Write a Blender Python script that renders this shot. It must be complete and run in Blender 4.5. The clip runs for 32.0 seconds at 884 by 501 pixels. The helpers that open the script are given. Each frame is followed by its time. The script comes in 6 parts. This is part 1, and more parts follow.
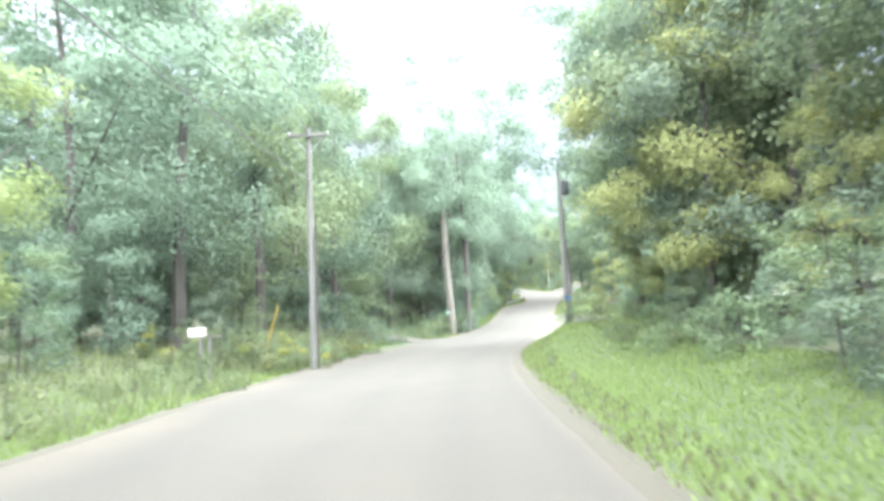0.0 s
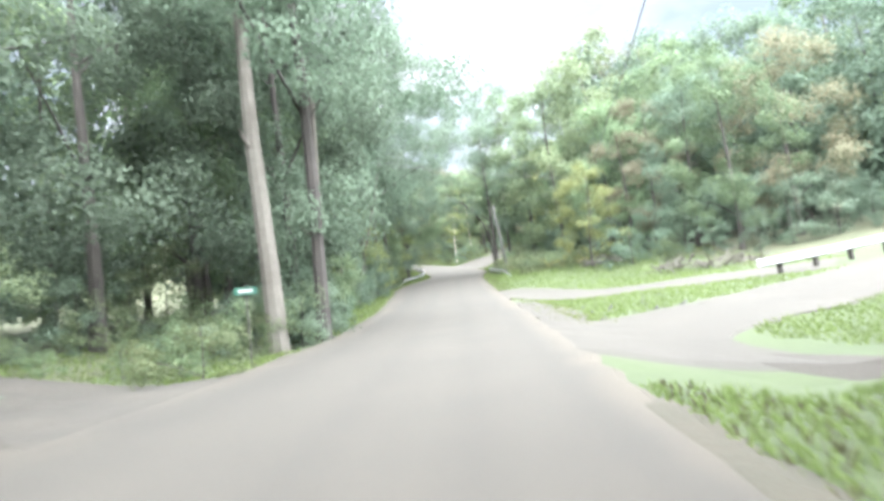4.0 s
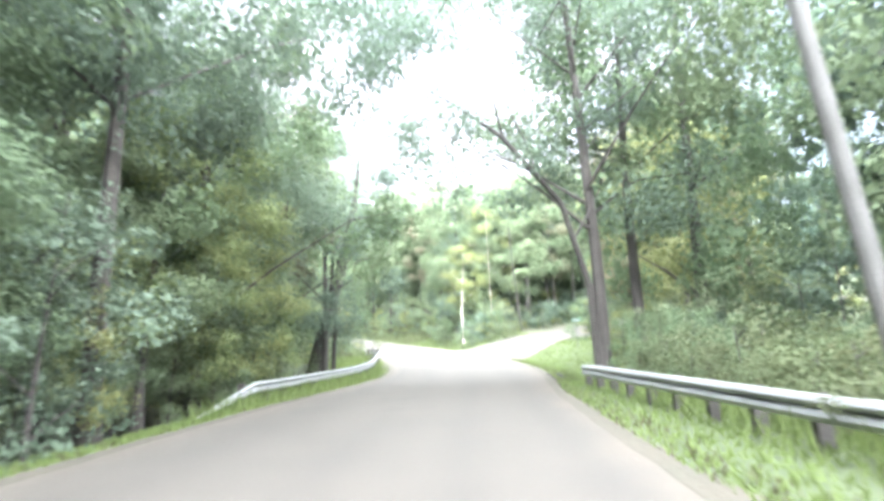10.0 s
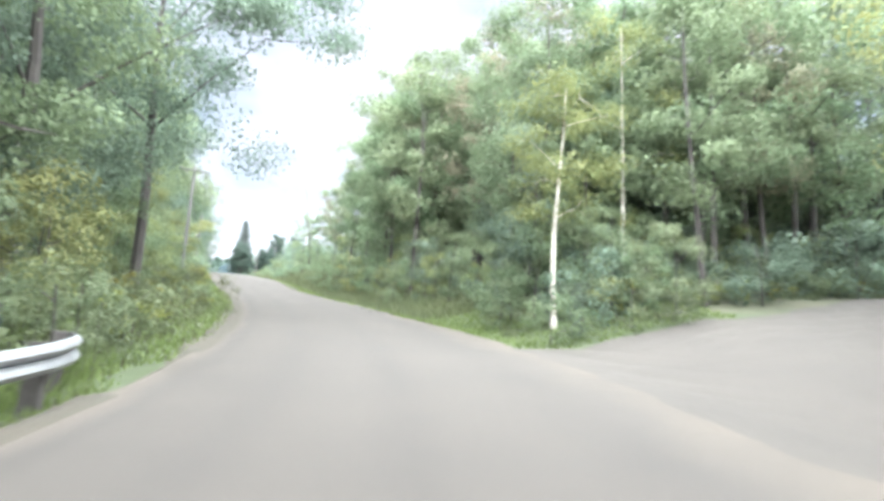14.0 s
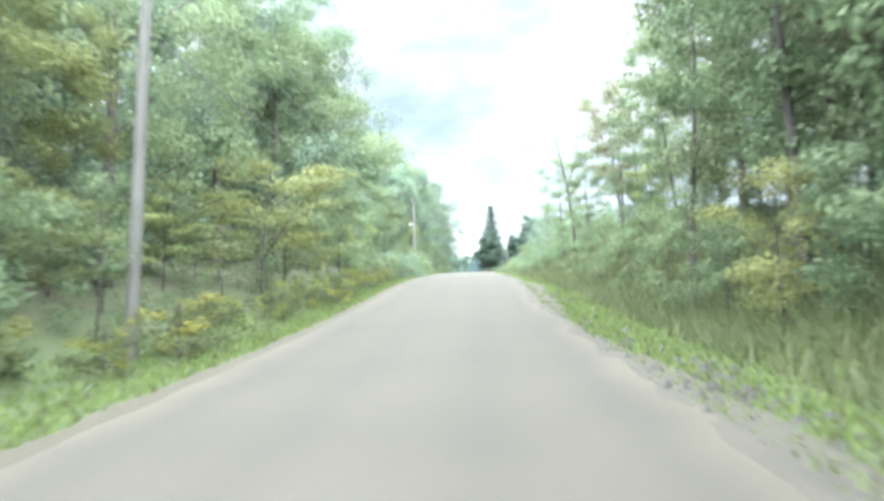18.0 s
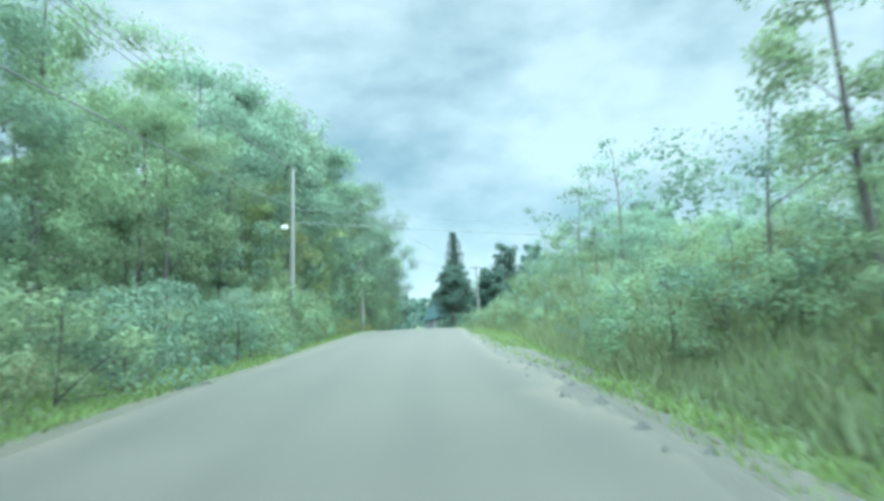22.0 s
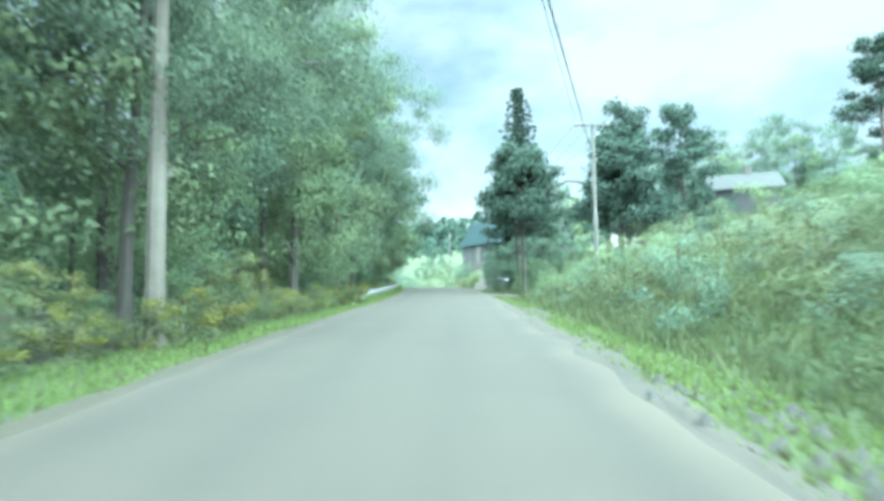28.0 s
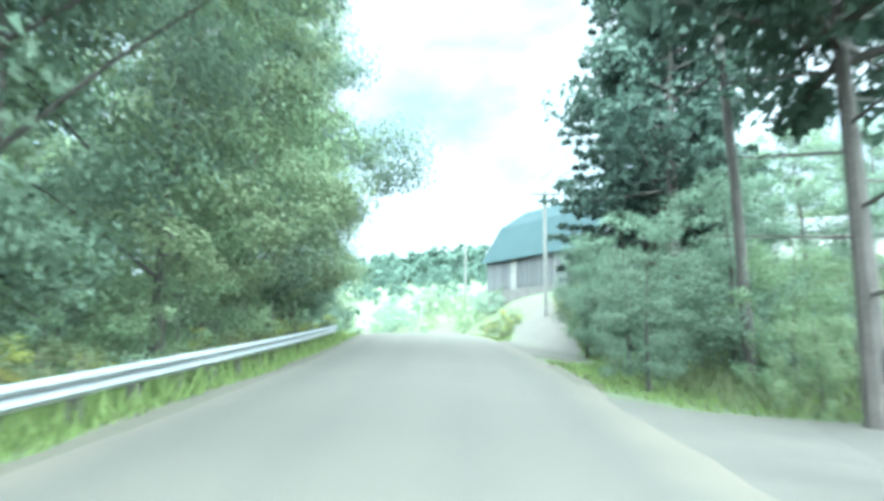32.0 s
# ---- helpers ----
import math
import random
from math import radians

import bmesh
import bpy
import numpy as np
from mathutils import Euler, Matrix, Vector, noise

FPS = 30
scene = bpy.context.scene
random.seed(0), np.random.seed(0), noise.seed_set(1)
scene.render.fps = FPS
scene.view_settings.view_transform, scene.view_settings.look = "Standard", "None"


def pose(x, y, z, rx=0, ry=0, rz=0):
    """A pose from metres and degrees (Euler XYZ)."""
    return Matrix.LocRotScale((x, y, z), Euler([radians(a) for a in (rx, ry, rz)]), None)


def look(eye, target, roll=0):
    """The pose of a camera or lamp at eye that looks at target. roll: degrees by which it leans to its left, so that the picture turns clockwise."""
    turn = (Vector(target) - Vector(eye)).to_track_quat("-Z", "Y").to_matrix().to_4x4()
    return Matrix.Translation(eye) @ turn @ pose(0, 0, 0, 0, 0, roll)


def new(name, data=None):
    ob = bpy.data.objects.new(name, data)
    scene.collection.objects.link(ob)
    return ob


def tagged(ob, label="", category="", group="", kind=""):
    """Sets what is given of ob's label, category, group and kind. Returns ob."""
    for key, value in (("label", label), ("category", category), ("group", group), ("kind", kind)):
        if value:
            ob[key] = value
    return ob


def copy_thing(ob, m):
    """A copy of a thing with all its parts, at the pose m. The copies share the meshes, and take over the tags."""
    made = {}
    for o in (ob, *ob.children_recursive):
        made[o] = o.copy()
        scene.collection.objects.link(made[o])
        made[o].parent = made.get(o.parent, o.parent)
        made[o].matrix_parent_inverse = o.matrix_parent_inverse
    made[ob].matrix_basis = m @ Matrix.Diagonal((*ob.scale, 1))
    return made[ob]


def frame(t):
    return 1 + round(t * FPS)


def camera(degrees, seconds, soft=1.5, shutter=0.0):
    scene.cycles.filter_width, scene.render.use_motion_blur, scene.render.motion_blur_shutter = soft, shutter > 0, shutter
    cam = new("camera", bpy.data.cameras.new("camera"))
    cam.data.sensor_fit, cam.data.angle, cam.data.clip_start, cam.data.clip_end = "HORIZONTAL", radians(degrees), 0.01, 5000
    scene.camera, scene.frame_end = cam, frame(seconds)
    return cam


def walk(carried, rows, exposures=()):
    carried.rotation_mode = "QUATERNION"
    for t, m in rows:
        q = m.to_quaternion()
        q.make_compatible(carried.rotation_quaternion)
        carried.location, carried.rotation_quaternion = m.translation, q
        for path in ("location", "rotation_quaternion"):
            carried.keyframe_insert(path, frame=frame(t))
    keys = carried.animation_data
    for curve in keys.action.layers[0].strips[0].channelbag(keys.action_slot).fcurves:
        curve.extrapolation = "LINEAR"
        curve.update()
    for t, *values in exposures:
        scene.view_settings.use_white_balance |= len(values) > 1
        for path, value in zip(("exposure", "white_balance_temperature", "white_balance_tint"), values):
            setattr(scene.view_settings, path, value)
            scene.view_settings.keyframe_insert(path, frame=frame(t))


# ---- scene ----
cam = camera(68.0, 32.0, soft=3.5, shutter=0.4)
PATH = [
    (0.0, 0.02, -0.05, 1.39, 97.40, 2.79, 0.40),
    (0.5, 0.05, 4.40, 1.47, 97.20, 2.79, 0.30),
    (1.0, 0.14, 8.89, 1.55, 97.10, 3.29, -0.30),
    (1.5, 0.29, 13.43, 1.64, 96.80, 4.19, -1.50),
    (2.0, 0.51, 17.98, 1.72, 96.20, 5.09, -3.10),
    (2.5, 0.81, 22.50, 1.80, 95.50, 6.29, -4.90),
    (3.0, 1.24, 26.95, 1.89, 95.00, 7.09, -6.80),
    (3.5, 1.81, 31.31, 1.97, 94.90, 7.39, -8.60),
    (5.5, 5.11, 48.28, 2.51, 99.09, 3.07, -8.36),
    (6.0, 5.97, 52.63, 2.75, 99.56, 2.74, -8.81),
    (6.5, 6.81, 57.05, 3.03, 100.04, 2.01, -9.34),
    (7.0, 7.62, 61.52, 3.35, 100.52, 1.35, -9.64),
    (7.5, 8.43, 66.01, 3.70, 101.43, 0.94, -9.61),
    (8.0, 9.24, 70.47, 4.07, 102.44, 0.71, -9.44),
    (8.5, 10.06, 74.90, 4.46, 103.08, 0.78, -8.62),
    (9.0, 10.87, 79.29, 4.86, 102.99, 1.34, -8.33),
    (9.5, 11.67, 83.63, 5.26, 102.89, 1.87, -8.45),
    (10.0, 12.46, 87.93, 5.65, 102.97, 1.72, -8.77),
    (10.5, 13.26, 92.19, 6.03, 102.76, 1.35, -9.03),
    (11.0, 14.09, 96.42, 6.40, 101.85, 1.76, -9.07),
    (11.5, 14.95, 100.62, 6.76, 100.43, 1.43, -9.53),
    (12.0, 15.83, 104.83, 7.11, 99.32, 1.05, -9.69),
    (12.5, 16.70, 109.06, 7.47, 98.64, -0.18, -9.58),
    (13.0, 17.49, 113.31, 7.86, 99.72, -1.21, -8.23),
    (13.5, 18.12, 117.57, 8.29, 100.46, -2.82, -5.76),
    (14.0, 18.53, 121.83, 8.76, 100.59, -3.25, -2.50),
    (14.5, 18.66, 126.07, 9.27, 100.99, -2.63, 1.04),
    (15.0, 18.49, 130.30, 9.83, 100.97, -2.93, 5.25),
    (15.5, 18.01, 134.53, 10.43, 100.91, -3.81, 10.47),
    (17.5, 13.66, 152.03, 12.99, 99.24, 1.00, 20.44),
    (18.0, 12.21, 156.65, 13.63, 98.74, 1.50, 20.94),
    (18.5, 10.73, 161.35, 14.26, 98.64, 1.80, 20.74),
    (19.0, 9.25, 166.07, 14.90, 99.04, 2.80, 20.34),
    (19.5, 7.79, 170.78, 15.57, 99.54, 4.00, 19.74),
    (20.0, 6.36, 175.45, 16.26, 99.94, 4.50, 18.74),
    (20.5, 4.94, 180.03, 16.96, 100.54, 4.40, 17.84),
    (21.0, 3.52, 184.51, 17.68, 101.44, 3.91, 17.14),
    (21.5, 2.09, 188.88, 18.38, 102.14, 3.11, 17.14),
    (22.0, 0.65, 193.16, 19.05, 102.34, 2.41, 17.44),
    (22.5, -0.81, 197.35, 19.69, 102.14, 1.71, 17.74),
    (23.0, -2.24, 201.48, 20.29, 101.74, 1.80, 18.14),
    (23.5, -3.63, 205.55, 20.86, 101.24, 1.80, 18.24),
    (24.0, -4.95, 209.58, 21.42, 101.04, 2.40, 18.04),
    (24.5, -6.21, 213.60, 21.98, 100.64, 1.80, 18.14),
    (25.0, -7.44, 217.66, 22.54, 100.64, 1.50, 18.44),
    (25.5, -8.70, 221.80, 23.10, 100.34, 0.80, 18.44),
    (27.5, -14.61, 239.48, 25.21, 98.22, 0.68, 20.47),
    (28.0, -16.25, 244.11, 25.64, 95.62, 0.64, 20.77),
    (28.5, -17.91, 248.76, 26.03, 93.02, 0.85, 20.70),
    (29.0, -19.57, 253.40, 26.38, 92.42, 1.26, 20.66),
    (29.5, -21.23, 258.04, 26.69, 95.93, 1.76, 21.44),
    (30.0, -22.89, 262.67, 26.98, 100.03, 1.64, 21.52),
    (30.5, -24.57, 267.31, 27.25, 99.13, 1.05, 21.43),
    (31.0, -26.25, 271.98, 27.53, 98.63, 0.64, 21.48),
    (31.5, -27.95, 276.69, 27.80, 98.73, -0.01, 21.79),
    (32.0, -29.65, 281.44, 28.08, 98.54, -0.68, 22.19),
]
walk(cam, [(r[0], pose(*r[1:])) for r in PATH],
     exposures=[(0.0, 4.33, 5950, 4), (2.0, 4.38, 5950, 5), (3.5, 4.0, 6000, 6), (6.0, 3.98, 5950, 6), (9.0, 4.6, 5900, 7), (11.0, 4.8, 5950, 9), (12.0, 4.7, 6000, 9), (13.0, 4.2, 6000, 8), (14.0, 3.8, 5950, 7), (15.5, 3.9, 5900, 5), (18.0, 3.89, 5900, 0), (20.0, 3.52, 5550, -6), (22.0, 3.15, 5000, -24), (26.0, 3.29, 4950, -24), (28.0, 3.55, 5080, -23), (28.8, 3.65, 5650, -6), (29.4, 3.7, 5600, -6), (30.0, 3.85, 5000, -16), (32.0, 4.15, 5250, -16)])

# ---------------------------------------------------------------- world and sun
SUN_EL, SUN_AZ = radians(42), radians(196)
world = bpy.data.worlds.new("overcast_sky")
scene.world = world
world.use_nodes = True
wn, wl = world.node_tree.nodes, world.node_tree.links
wn.clear()
w_out = wn.new("ShaderNodeOutputWorld")
w_sky = wn.new("ShaderNodeTexSky")
w_sky.sky_type, w_sky.sun_disc = "NISHITA", False
w_sky.sun_elevation, w_sky.sun_rotation = SUN_EL, -SUN_AZ
w_sky.air_density, w_sky.dust_density = 1.2, 2.0
w_blue = wn.new("ShaderNodeBackground")
w_blue.inputs["Strength"].default_value = 0.04
wl.new(w_sky.outputs[0], w_blue.inputs["Color"])
w_tc = wn.new("ShaderNodeTexCoord")
w_map = wn.new("ShaderNodeMapping")
w_map.inputs["Scale"].default_value = (1.0, 1.0, 1.9)
wl.new(w_tc.outputs["Generated"], w_map.inputs["Vector"])
w_n1 = wn.new("ShaderNodeTexNoise")
w_n1.inputs["Scale"].default_value, w_n1.inputs["Detail"].default_value, w_n1.inputs["Roughness"].default_value = 2.5, 8, 0.55
wl.new(w_map.outputs[0], w_n1.inputs["Vector"])
w_ramp = wn.new("ShaderNodeValToRGB")
w_ramp.color_ramp.elements[0].position, w_ramp.color_ramp.elements[0].color = 0.40, (0.44, 0.465, 0.485, 1)
w_ramp.color_ramp.elements[1].position, w_ramp.color_ramp.elements[1].color = 0.6, (1.0, 0.905, 0.895, 1)
wl.new(w_n1.outputs[0], w_ramp.inputs[0])
w_cloud = wn.new("ShaderNodeBackground")
w_cloud.inputs["Strength"].default_value = 0.112
wl.new(w_ramp.outputs[0], w_cloud.inputs["Color"])
w_mix = wn.new("ShaderNodeMixShader")
w_mix.inputs[0].default_value = 0.86
wl.new(w_blue.outputs[0], w_mix.inputs[1])
wl.new(w_cloud.outputs[0], w_mix.inputs[2])
wl.new(w_mix.outputs[0], w_out.inputs["Surface"])

sun = new("sun", bpy.data.lights.new("sun", "SUN"))
sun.data.energy, sun.data.angle, sun.data.color = 5.0, radians(150), (1.0, 0.985, 0.97)
sun.matrix_world = look((0, 0, 80), (80 * math.sin(SUN_AZ) / math.tan(SUN_EL), -80 * math.cos(SUN_AZ) / math.tan(SUN_EL), 0))


# ---------------------------------------------------------------- materials
def mat(name, base, rough=0.8, second=None, scale=4.0, fine=40.0, bump=0.3, metal=0.0, vary=0.0, detail=6.0, amount=0.5, translucent=0.0, island=0.0):
    """Base colour varied by a coarse and a fine noise, with fine relief."""
    m = bpy.data.materials.new(name)
    m.use_nodes = True
    n, l = m.node_tree.nodes, m.node_tree.links
    b = n["Principled BSDF"]
    b.inputs["Roughness"].default_value, b.inputs["Metallic"].default_value = rough, metal
    tc = n.new("ShaderNodeTexCoord")
    a = n.new("ShaderNodeTexNoise")
    a.inputs["Scale"].default_value, a.inputs["Detail"].default_value = scale, detail
    f = n.new("ShaderNodeTexNoise")
    f.inputs["Scale"].default_value, f.inputs["Detail"].default_value = fine, 3.0
    for t in (a, f):
        l.new(tc.outputs["Object"], t.inputs["Vector"])
    mix = n.new("ShaderNodeMix")
    mix.data_type = "RGBA"
    mix.inputs["A"].default_value = (*base, 1)
    mix.inputs["B"].default_value = (*(second or [c * 0.6 for c in base]), 1)
    add = n.new("ShaderNodeMath")
    add.operation = "MULTIPLY_ADD"
    l.new(f.outputs[0], add.inputs[0])
    add.inputs[1].default_value = 0.6
    l.new(a.outputs[0], add.inputs[2])
    ramp = n.new("ShaderNodeMapRange")
    ramp.inputs["From Min"].default_value, ramp.inputs["From Max"].default_value = 0.8 - amount * 0.5, 0.8 + amount * 0.5
    l.new(add.outputs[0], ramp.inputs["Value"])
    l.new(ramp.outputs[0], mix.inputs["Factor"])
    colour = mix.outputs["Result"]
    if vary or island:
        hsv = n.new("ShaderNodeHueSaturation")
        l.new(colour, hsv.inputs["Color"])
        val = None
        if vary:
            info = n.new("ShaderNodeObjectInfo")
            mr = n.new("ShaderNodeMapRange")
            mr.inputs["To Min"].default_value, mr.inputs["To Max"].default_value = 1 - vary, 1 + vary
            l.new(info.outputs["Random"], mr.inputs["Value"])
            val = mr.outputs[0]
            mh = n.new("ShaderNodeMapRange")
            mh.inputs["To Min"].default_value, mh.inputs["To Max"].default_value = 0.5 - vary * 0.13, 0.5 + vary * 0.08
            wob = n.new("ShaderNodeMath")
            wob.operation = "FRACT"
            sc = n.new("ShaderNodeMath")
            sc.operation = "MULTIPLY"
            sc.inputs[1].default_value = 7.31
            l.new(info.outputs["Random"], sc.inputs[0])
            l.new(sc.outputs[0], wob.inputs[0])
            l.new(wob.outputs[0], mh.inputs["Value"])
            l.new(mh.outputs[0], hsv.inputs["Hue"])
        if island:
            geo = n.new("ShaderNodeNewGeometry")
            mi = n.new("ShaderNodeMapRange")
            mi.inputs["To Min"].default_value, mi.inputs["To Max"].default_value = 1 - island, 1 + island
            l.new(geo.outputs["Random Per Island"], mi.inputs["Value"])
            if val:
                mm = n.new("ShaderNodeMath")
                mm.operation = "MULTIPLY"
                l.new(val, mm.inputs[0])
                l.new(mi.outputs[0], mm.inputs[1])
                val = mm.outputs[0]
            else:
                val = mi.outputs[0]
        l.new(val, hsv.inputs["Value"])
        colour = hsv.outputs[0]
    l.new(colour, b.inputs["Base Color"])
    if bump:
        bp = n.new("ShaderNodeBump")
        bp.inputs["Strength"].default_value, bp.inputs["Distance"].default_value = bump, 0.02
        l.new(f.outputs[0], bp.inputs["Height"])
        l.new(bp.outputs[0], b.inputs["Normal"])
    if translucent:
        out = n["Material Output"]
        tr = n.new("ShaderNodeBsdfTranslucent")
        l.new(colour, tr.inputs["Color"])
        ms = n.new("ShaderNodeMixShader")
        ms.inputs[0].default_value = translucent
        l.new(b.outputs[0], ms.inputs[1])
        l.new(tr.outputs[0], ms.inputs[2])
        l.new(ms.outputs[0], out.inputs["Surface"])
    return m


def leaf_mat(name, base, second):
    m = mat(name, base, 0.75, second, scale=0.35, fine=2.0, bump=0, vary=0.2, island=0.13, translucent=0.45, amount=0.7, detail=3)
    m.node_tree.nodes["Principled BSDF"].inputs["Specular IOR Level"].default_value = 0.25
    return m


M_LEAF = {
    "green": leaf_mat("leaf_green", (0.134, 0.168, 0.092), (0.104, 0.145, 0.084)),
    "dark": leaf_mat("leaf_dark", (0.112, 0.15, 0.106), (0.09, 0.126, 0.092)),
    "yellow": leaf_mat("leaf_yellow_green", (0.18, 0.192, 0.0736), (0.124, 0.156, 0.072)),
    "brown": leaf_mat("leaf_turning", (0.158, 0.142, 0.092), (0.118, 0.13, 0.082)),
    "needle": leaf_mat("needles", (0.045, 0.066, 0.05), (0.034, 0.053, 0.042)),
    "weed": leaf_mat("weed_green", (0.098, 0.112, 0.056), (0.07, 0.092, 0.048)),
    "gold": leaf_mat("goldenrod_yellow", (0.17, 0.172, 0.045), (0.14, 0.15, 0.045)),
    "far": leaf_mat("far_leaves", (0.05, 0.076, 0.056), (0.04, 0.062, 0.048)),
    "grass": leaf_mat("grass_blades", (0.116, 0.152, 0.052), (0.094, 0.13, 0.044)),
    "dry": leaf_mat("dry_grass_blades", (0.0845, 0.0748, 0.0442), (0.0585, 0.0559, 0.0325)),
}
M_BARK = mat("bark", (0.0465, 0.0409, 0.036), 0.9, (0.0217, 0.0192, 0.0167), scale=3, fine=24, bump=0.8, vary=0.2)
M_BIRCH = mat("pale_bark", (0.5, 0.47, 0.42), 0.8, (0.2, 0.18, 0.15), scale=4, fine=16, bump=0.4)
M_DEAD = mat("weathered_wood", (0.105, 0.0966, 0.084), 0.9, (0.063, 0.0546, 0.0462), scale=2, fine=18, bump=0.7)
M_POLE = mat("pole_wood", (0.0858, 0.0832, 0.0792), 0.9, (0.0594, 0.0568, 0.0528), scale=2, fine=30, bump=0.5)
M_ROAD = mat("chip_seal", (0.0425, 0.0365, 0.0295), 0.9, (0.0295, 0.0256, 0.021), scale=0.5, fine=60, bump=0.35, amount=0.8)


def worn_road(m):
    """Darker wheel tracks and pale dusty edges, by the distance from the road's middle line."""
    n, l = m.node_tree.nodes, m.node_tree.links
    b = n["Principled BSDF"]
    base = b.inputs["Base Color"].links[0].from_socket

    def calc(op, x, y=None):
        nd = n.new("ShaderNodeMath")
        nd.operation = op
        for k, v in enumerate((x, y)):
            if v is not None:
                if isinstance(v, (int, float)):
                    nd.inputs[k].default_value = v
                else:
                    l.new(v, nd.inputs[k])
        return nd.outputs[0]

    at = n.new("ShaderNodeAttribute")
    at.attribute_name = "across"
    au = calc("ABSOLUTE", at.outputs["Fac"])
    near = calc("MINIMUM", calc("ABSOLUTE", calc("SUBTRACT", au, 0.8)), calc("ABSOLUTE", calc("SUBTRACT", au, 2.3)))
    track = n.new("ShaderNodeMapRange")
    track.inputs["From Min"].default_value, track.inputs["From Max"].default_value = 0.45, 0.05
    l.new(near, track.inputs["Value"])
    tc = n.new("ShaderNodeTexCoord")
    patch = n.new("ShaderNodeTexNoise")
    patch.inputs["Scale"].default_value, patch.inputs["Detail"].default_value = 0.35, 5
    l.new(tc.outputs["Object"], patch.inputs["Vector"])
    dark = n.new("ShaderNodeMix")
    dark.data_type, dark.blend_type = "RGBA", "MULTIPLY"
    l.new(calc("MULTIPLY", track.outputs[0], patch.outputs[0]), dark.inputs["Factor"])
    l.new(base, dark.inputs["A"])
    dark.inputs["B"].default_value = (0.8, 0.805, 0.815, 1)
    edge = n.new("ShaderNodeMapRange")
    edge.inputs["From Min"].default_value, edge.inputs["From Max"].default_value = 2.55, 3.3
    l.new(calc("ADD", au, calc("MULTIPLY", calc("SUBTRACT", patch.outputs[0], 0.5), 1.6)), edge.inputs["Value"])
    dust = n.new("ShaderNodeMix")
    dust.data_type = "RGBA"
    l.new(calc("MULTIPLY", edge.outputs[0], 0.75), dust.inputs["Factor"])
    l.new(dark.outputs["Result"], dust.inputs["A"])
    dust.inputs["B"].default_value = (0.058, 0.048, 0.036, 1)
    l.new(dust.outputs["Result"], b.inputs["Base Color"])


worn_road(M_ROAD)
M_SIDE = mat("side_road_chip_seal", (0.0425, 0.0365, 0.0295), 0.9, (0.0295, 0.0256, 0.021), scale=0.5, fine=60, bump=0.35, amount=0.8)
M_DIRT = mat("gravel_dirt", (0.05, 0.043, 0.035), 0.95, (0.022, 0.0195, 0.0165), scale=0.8, fine=25, bump=0.8, amount=0.8)
M_GROUND = mat("grass_ground", (0.038, 0.05, 0.018), 0.95, (0.027, 0.038, 0.0135), scale=0.7, fine=6, bump=0.6, amount=0.8)
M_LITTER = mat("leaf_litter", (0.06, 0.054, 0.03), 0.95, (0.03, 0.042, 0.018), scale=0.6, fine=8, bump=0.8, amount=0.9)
M_STEEL = mat("galvanised_steel", (0.268, 0.274, 0.281), 0.38, (0.217, 0.223, 0.23), scale=2, fine=30, bump=0.1, metal=0.45)
M_WIRE = mat("cable_black", (0.09, 0.09, 0.09), 0.6, bump=0)
M_POST = mat("dark_post_wood", (0.0553, 0.0507, 0.0455), 0.9, (0.0325, 0.0292, 0.026), scale=3, fine=24, bump=0.6)
M_EDGE = mat("road_edge_litter", (0.0416, 0.0333, 0.0235), 0.95, (0.0269, 0.0265, 0.0167), scale=1.2, fine=14, bump=0.8, amount=0.9)
M_ROOF = mat("barn_roof_metal", (0.0175, 0.0275, 0.0295), 0.9, (0.014, 0.0225, 0.025), scale=0.7, fine=10, bump=0.15)
M_ROOF.node_tree.nodes["Principled BSDF"].inputs["Specular IOR Level"].default_value = 0.1
M_BARN = mat("barn_boards", (0.0326, 0.0331, 0.0357), 0.9, (0.0221, 0.0226, 0.0247), scale=0.8, fine=14, bump=0.5, vary=0.25)
M_STONE = mat("field_stone", (0.0434, 0.0413, 0.0385), 0.9, (0.0294, 0.0273, 0.0252), scale=1.5, fine=12, bump=0.8, vary=0.25)
M_WHITE = mat("white_paint", (0.319, 0.319, 0.312), 0.6, (0.268, 0.268, 0.261), scale=1, fine=12, bump=0.1)
M_SHINGLE = mat("grey_shingle", (0.024, 0.0255, 0.027), 0.9, (0.018, 0.019, 0.0205), scale=1, fine=20, bump=0.5)
M_GLASS = mat("dark_window", (0.03, 0.035, 0.04), 0.1, bump=0)
M_GREEN_SIGN = mat("sign_green", (0.02, 0.10, 0.07), 0.5, bump=0)
M_BLUE_SIGN = mat("sign_blue", (0.028, 0.056, 0.136), 0.5, bump=0)
M_YELLOW = mat("guy_guard_yellow", (0.42, 0.3, 0.03), 0.6, bump=0)
M_RED = mat("red_paint", (0.45, 0.06, 0.05), 0.5, bump=0)

